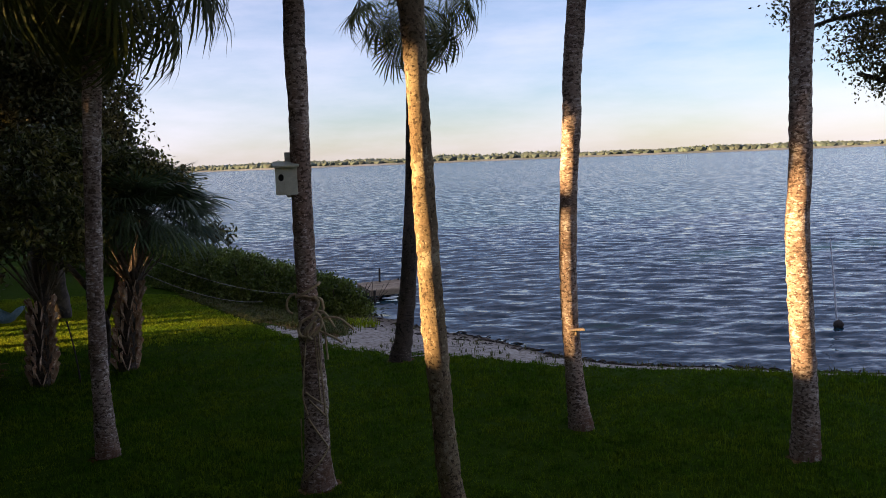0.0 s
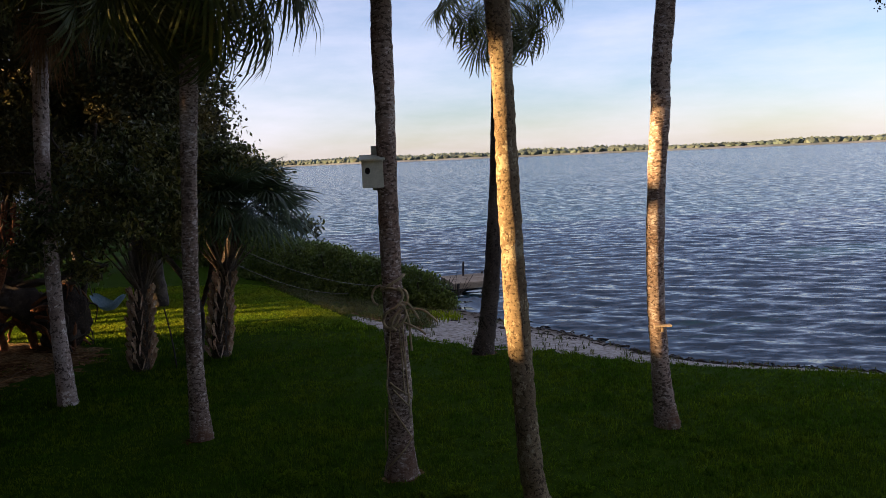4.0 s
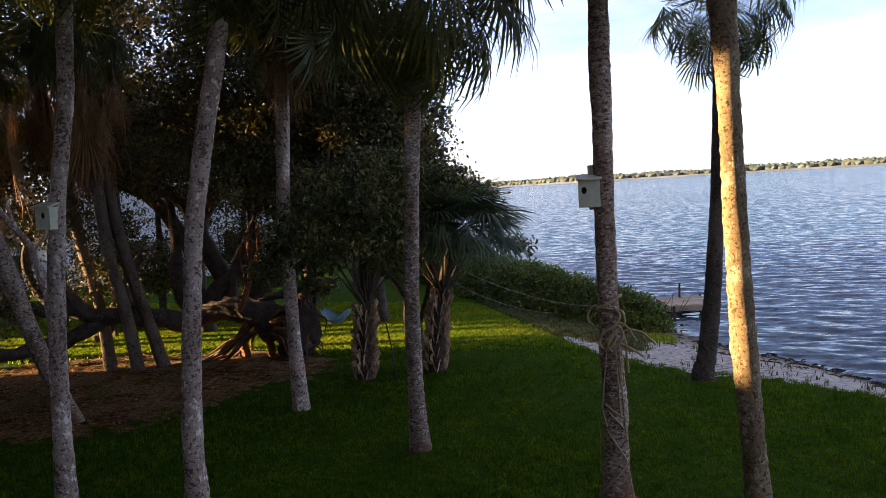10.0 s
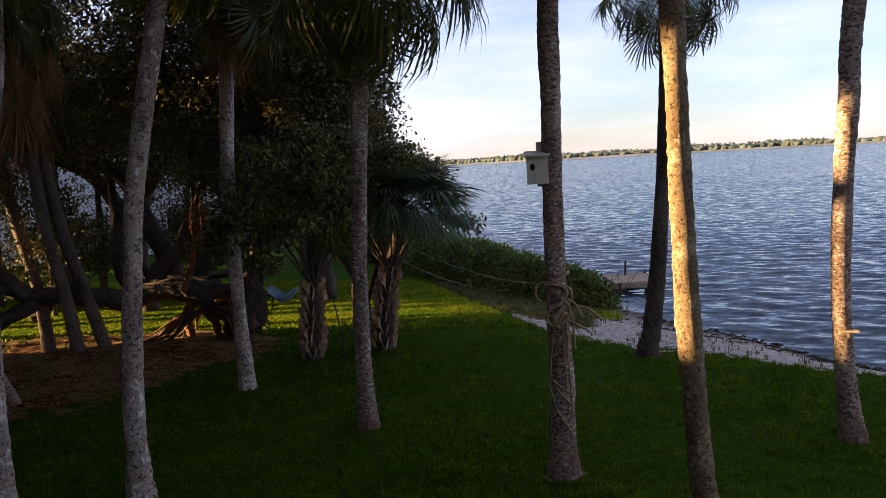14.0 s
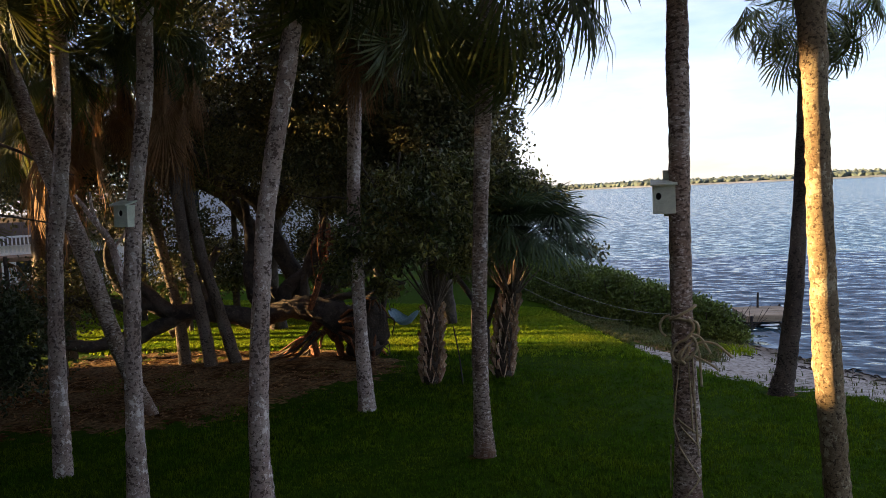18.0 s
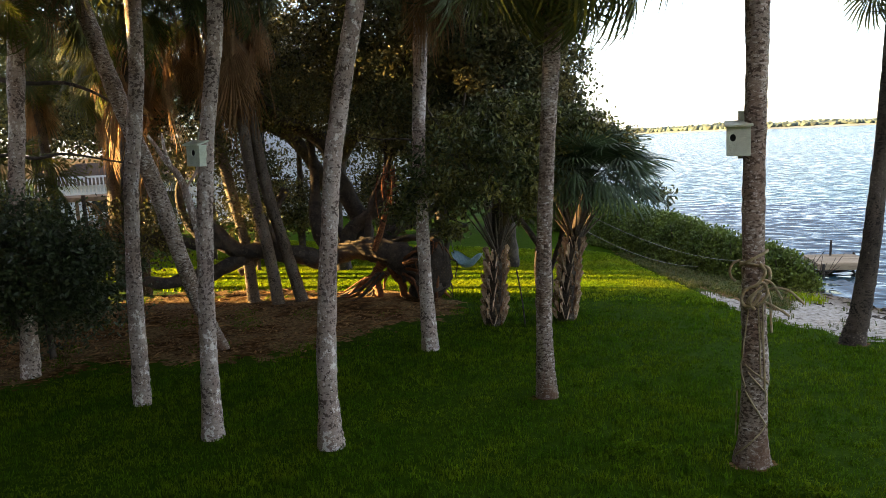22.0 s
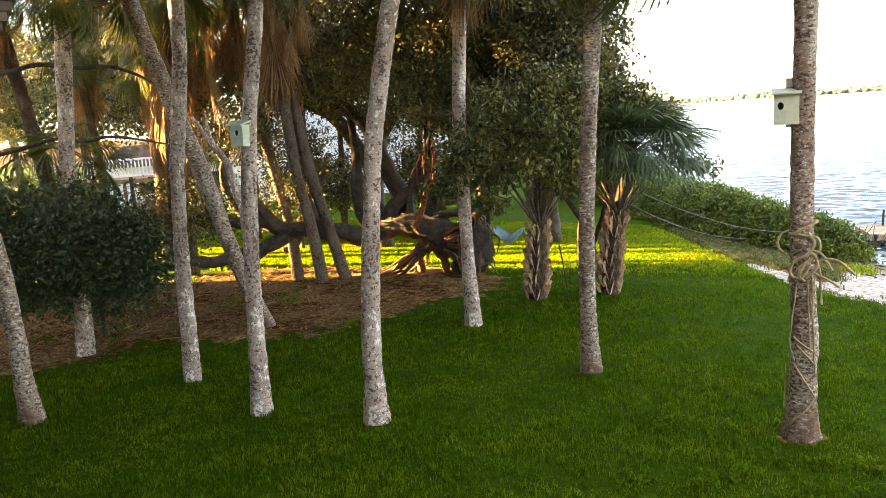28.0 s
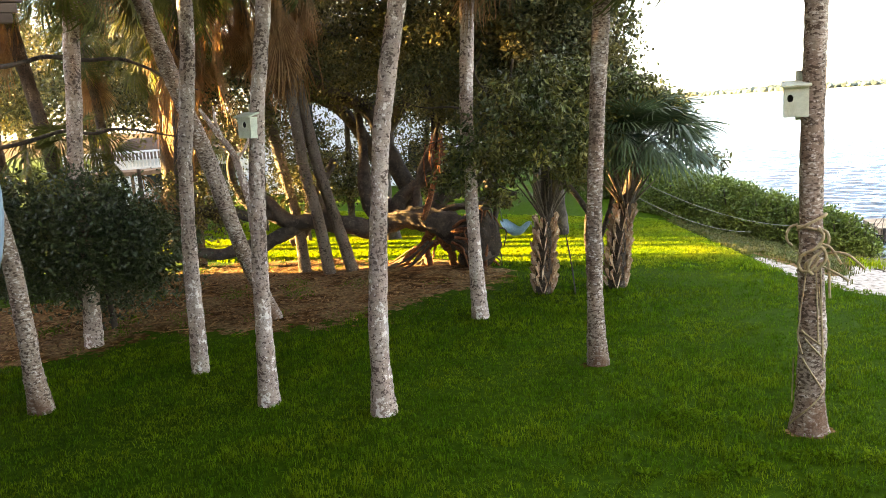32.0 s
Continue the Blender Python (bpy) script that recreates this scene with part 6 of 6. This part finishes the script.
porch_post = thing("porch_post", (0.050, 0.280, 2.57), "ridged reddish-brown timber porch post", "post")
bm = bmesh.new()
ridges, prof = 15, []
side = 0.09
for face in range(4):
    for k in range(ridges * 4):
        u = -0.5 + (k + 0.5) / (ridges * 4)
        depth = 0.5 * side - 0.0012 * (1 + math.cos(2 * math.pi * k / 4 + 0.4 * math.sin(k * 1.7)))
        a = face * math.pi / 2
        x, y = depth, u * side * 0.985
        prof.append((x * math.cos(a) - y * math.sin(a), x * math.sin(a) + y * math.cos(a)))
rings = [[bm.verts.new((x, y, z)) for x, y in prof] for z in np.linspace(0, 3.0, 9)]
for lo, hi in zip(rings, rings[1:]):
    for k in range(len(prof)):
        q = (k + 1) % len(prof)
        bm.faces.new((lo[k], lo[q], hi[q], hi[k]))
bm.faces.new(rings[0][::-1]), bm.faces.new(rings[-1])
part("shaft", bm, M_CEDAR, porch_post)

side_post = thing("porch_post", (-0.803, 0.55, 2.57), "brown timber porch post carrying a round dial", "post")
part("shaft", box_bm(0.09, 0.09, 3.0, (0, 0, 1.5), 0.006), M_CEDAR, side_post)
dial = thing("wall_dial", (-0.642, 0.500, 4.22), "round dial with a pale blue rim and dark glass", "thermometer")
turn = math.degrees(math.atan2(0.313 - 0.500, 0.138 + 0.642))
dial.matrix_basis = pose(-0.642, 0.500, 4.225, 0, 0, turn) @ pose(0, 0, 0, 0, 90, 0)
R = 0.205
bm = bmesh.new()
n = 72
section = [(R - 0.014, 0.0), (R, 0.0), (R + 0.002, 0.012), (R - 0.004, 0.022), (R - 0.012, 0.022), (R - 0.014, 0.012)]
loops = [[bm.verts.new((r * math.cos(a), r * math.sin(a), z)) for r, z in section] for a in (2 * math.pi * k / n for k in range(n))]
for k in range(n):
    for q in range(6):
        bm.faces.new((loops[k][q], loops[k][(q + 1) % 6], loops[(k + 1) % n][(q + 1) % 6], loops[(k + 1) % n][q]))
part("rim", bm, M_RIM, dial, "pale blue enamel rim", smooth=True)
bm = bmesh.new()
bmesh.ops.create_cone(bm, cap_ends=True, segments=72, radius1=R - 0.013, radius2=R - 0.013, depth=0.012)
part("face", bm, M_FACE, dial, "dark glass face", m=pose(0, 0, 0.008))
part("bracket", box_bm(0.06, 0.06, 0.13, (0, 0, -0.065), 0.004), M_BEAM, dial)

eave = thing("eave", (-4.3, 2.6, 5.0), "end of a brown timber eave with stepped boards", "eave")
eave.matrix_basis = pose(-5.18, 3.47, 5.35, 0, 0, 60)
for k in range(6):
    part("board", box_bm(1.6, 0.05, 0.062, (-0.72 - 0.035 * k, 0, -0.066 * k + 0.03), 0.004), M_EAVE, eave)
v, f = tube([(-6.6, 2.2, 5.30, 0.10), (-5.2, 0.9, 5.44, 0.10), (-3.2, -0.6, 5.56, 0.10)], n=6, sides=4, rough=0, seed=1)
solid("beam", np.array([eave.matrix_basis.inverted() @ Vector(p) for p in v]), f, M_BEAM, eave, smooth=False)


# ---- ground cover: grass, weeds, litter, wrack ----
def blades(name, spots, tall, wide, mat, label, category, lean=0.5, seed=1, per=3, tuft=0.022):
    """One mesh of upright narrow blades at x, y spots."""
    rng = np.random.default_rng(seed)
    x, y = np.repeat(spots[:, 0], per), np.repeat(spots[:, 1], per)
    k = len(x)
    x, y = x + rng.normal(size=k) * tuft, y + rng.normal(size=k) * tuft
    z = ground_z(x, y) - 0.01
    a, h = rng.random(k) * 2 * np.pi, tall * (0.6 + 0.7 * rng.random(k))
    d = np.stack([np.cos(a), np.sin(a), 0 * a], 1)
    s = np.stack([-d[:, 1], d[:, 0], 0 * a], 1) * (wide * (0.7 + 0.6 * rng.random(k)))[:, None]
    p = np.stack([x, y, z], 1)
    up = np.array((0, 0, 1.0))
    mid = p + up * (h * 0.6)[:, None] + d * (h * lean * 0.35 * rng.random(k))[:, None]
    tip = p + up * (h * (1 - 0.3 * lean))[:, None] + d * (h * lean * (0.4 + rng.random(k)))[:, None]
    v = np.stack([p - s, p + s, mid + s * 0.8, mid - s * 0.8, tip], 1).reshape(-1, 3)
    o = np.arange(k)[:, None] * 5
    f = (o + np.array([[0, 1, 2, 3]])).tolist() + (o + np.array([[3, 2, 4]])).tolist()
    tagged(solid(name, v, f, mat, smooth=False), label, category, kind="stuff")


def scatter(count, box, keep, seed):
    rng = np.random.default_rng(seed)
    p = rng.random((count, 2)) * (box[1] - box[0], box[3] - box[2]) + (box[0], box[2])
    return p[keep(p[:, 0], p[:, 1], rng.random(count))]


patchy = lambda x, y: 0.5 + 0.22 * np.sin(x * 2.3 + 1.7 * np.sin(y * 1.1)) * np.sin(y * 2.9 + np.sin(x * 1.6)) + 0.2 * np.sin(x * 7.1 + 2 * np.sin(y * 4.3)) * np.sin(y * 8.3 + x)
lawn = lambda x, y, r: (shore_v(x, y) < 0.02) & (litter_zone(x, y) < 0.42 + 0.35 * (r - 0.5)) & (r < np.clip(13.0 / np.hypot(x, y), 0.25, 1) * (0.62 + 0.6 * patchy(x, y)))
blades("grass", scatter(105000, (-19, 9.5, 4.5, 25.5), lawn, 400), 0.078, 0.0058, M_GRASS, "thick mown green lawn grass", "grass", seed=401, per=6, tuft=0.036, lean=0.6)
# the brighter blades begin along the near edge of the sunlit strip
sunny_strip = lambda x, y, r: (litter_zone(x, y) < 0.5) & (shore_v(x, y) < 0) & (r < np.clip((y - 0.2 * x - 21.0) / 1.8, 0, 1))
blades("grass", scatter(72000, (-26, -3.6, 16, 28), sunny_strip, 402), 0.11, 0.012, M_GRASS_SUNNY, "lighter lawn grass behind the trees, brightened for its strip of sun", "grass", seed=403, per=4, tuft=0.04, lean=0.8)
weedy = lambda x, y, r: (shore_v(x, y) > 0.02) & (shore_v(x, y) < 0.9) & (np.abs(np.sin(x * 1.7) * np.sin(y * 2.1 + x)) > 0.35 + 0.5 * r * (shore_v(x, y) > 0.25)) & (r < 0.8 - 0.5 * (x > -3))
blades("weeds", scatter(9000, (-9, 9, 15, 29), weedy, 404), 0.16, 0.008, M_WEED, "straggling yellow-green weeds on the sand", "weeds", lean=0.9, seed=405)

dune = lambda x, y, r: ((shore_v(x, y) > 0.2) | (x < -5.0)) & (shore_v(x, y) > 0.03) & (shore_v(x, y) < 0.98) & (r < np.clip((-2.2 - x) * 0.9, 0, 0.85))
blades("weeds", scatter(19000, (-9, -0.9, 18, 30), dune, 406), 0.15, 0.008, M_WEED, "tall tan-green weeds between lawn and mangroves", "weeds", lean=0.9, seed=407)

bright = lambda x, y, r: np.hypot((x + 2.25) / 0.5, (y - 23.6) / 1.1) < 0.3 + 0.8 * r
blades("weeds", scatter(600, (-3.0, -1.0, 22, 25.2), bright, 408), 0.24, 0.011, M_GRASS_SUNNY, "bright yellow-green weeds at the edge of the beach", "weeds", lean=0.8, seed=409)
rng = np.random.default_rng(410)
p = scatter(16000, (-22, -9, 8, 20.5), lambda x, y, r: litter_zone(x, y) > 0.4 + 0.3 * r, 411)
u = rng.normal(size=(len(p), 3)) * (1, 1, 0.35)
u /= np.linalg.norm(u, axis=1)[:, None]
w = np.cross(u, (0, 0, 1.0))
base = np.stack([p[:, 0], p[:, 1], ground_z(p[:, 0], p[:, 1]) + 0.05], 1)
s = rng.uniform(0.05, 0.14, (len(p), 1))
v = np.stack([base, base + u * s * 0.5 + w * s * 0.25, base + u * s, base + u * s * 0.5 - w * s * 0.25], 1).reshape(-1, 3)
tagged(solid("leaf_litter", v, (np.arange(len(p))[:, None] * 4 + np.arange(4)[None]), M_LITTER, smooth=False), "dry brown fallen leaves and twigs", "leaf litter", kind="stuff")
clumps = []
for x, y in ((-3.2, 10.4), (-2.95, 10.65), (-2.6, 10.45), (-1.9, 9.3), (-1.25, 10.0), (-0.85, 10.1), (-2.25, 8.85), (-3.05, 8.8), (-0.4, 9.5), (0.9, 10.2), (1.6, 9.6), (3.0, 10.9)):
    for q in range(5):
        clumps.append((x + 0.22 * rng.normal(), y + 0.12 * rng.normal(), 0.05, 0.10, 0.07, 0.03, 26))
v, f = leaves(clumps, 0.045, 13, 0.035, 415, 0.7, -0.5, 0.2)
tagged(solid("weeds", v, f, M_GRASS, smooth=False), "dark broad-leaved weeds in low clumps on the lawn", "weeds", kind="stuff")
tufts = lambda x, y, r: (litter_zone(x, y) > 0.35) & (np.sin(x * 2.1 + np.sin(y * 1.7)) * np.sin(y * 1.9 + x) > 0.25 + 0.6 * r)
blades("grass", scatter(9000, (-21, -9, 9, 20.5), tufts, 412), 0.10, 0.006, M_GRASS, "sparse grass growing through the leaf litter", "grass", seed=413, per=5, tuft=0.05, lean=0.9)
pieces = []
for k in range(260):
    x, y = rng.uniform(-20, -9.5), rng.uniform(9.5, 19.5)
    if litter_zone(x, y) < 0.5:
        continue
    d, L = rng.normal(size=2), rng.uniform(0.2, 0.9)
    d = d / np.linalg.norm(d) * L
    z = float(ground_z(x, y)) + 0.02
    pieces.append(tube([(x, y, z, 0.010), (x + d[0] * 0.5 + 0.06 * rng.normal(), y + d[1] * 0.5, z + 0.04, 0.012), (x + d[0], y + d[1], z, 0.005)], n=6, sides=5, rough=0.15, seed=k))
v, f = joined(pieces)
tagged(solid("twigs", v, f, M_LITTER), "dry sticks and twigs lying on the bare ground", "twigs", kind="stuff")
pieces = []
for k in range(420):
    x = rng.uniform(-3.5, 10)
    vv = rng.choice((0.62, 0.85, 0.98)) + rng.normal() * 0.05
    y = np.interp(x, SHORE_X, LAWN_Y) * (1 - vv) + np.interp(x, SHORE_X, WATER_Y) * vv
    z = float(ground_z(x, y))
    d, L = rng.normal(size=2), rng.uniform(0.08, 0.4)
    d = d / np.linalg.norm(d) * L
    pieces.append(tube([(x, y, z, 0.012), (x + d[0] * 0.5, y + d[1] * 0.5, z + 0.03, 0.02), (x + d[0], y + d[1], z, 0.01)], n=5, sides=5, rough=0.2, seed=k))
v, f = joined(pieces)
tagged(solid("seaweed", v, f, M_WRACK), "dark seaweed and sticks washed up along the waterline", "seaweed", kind="stuff")
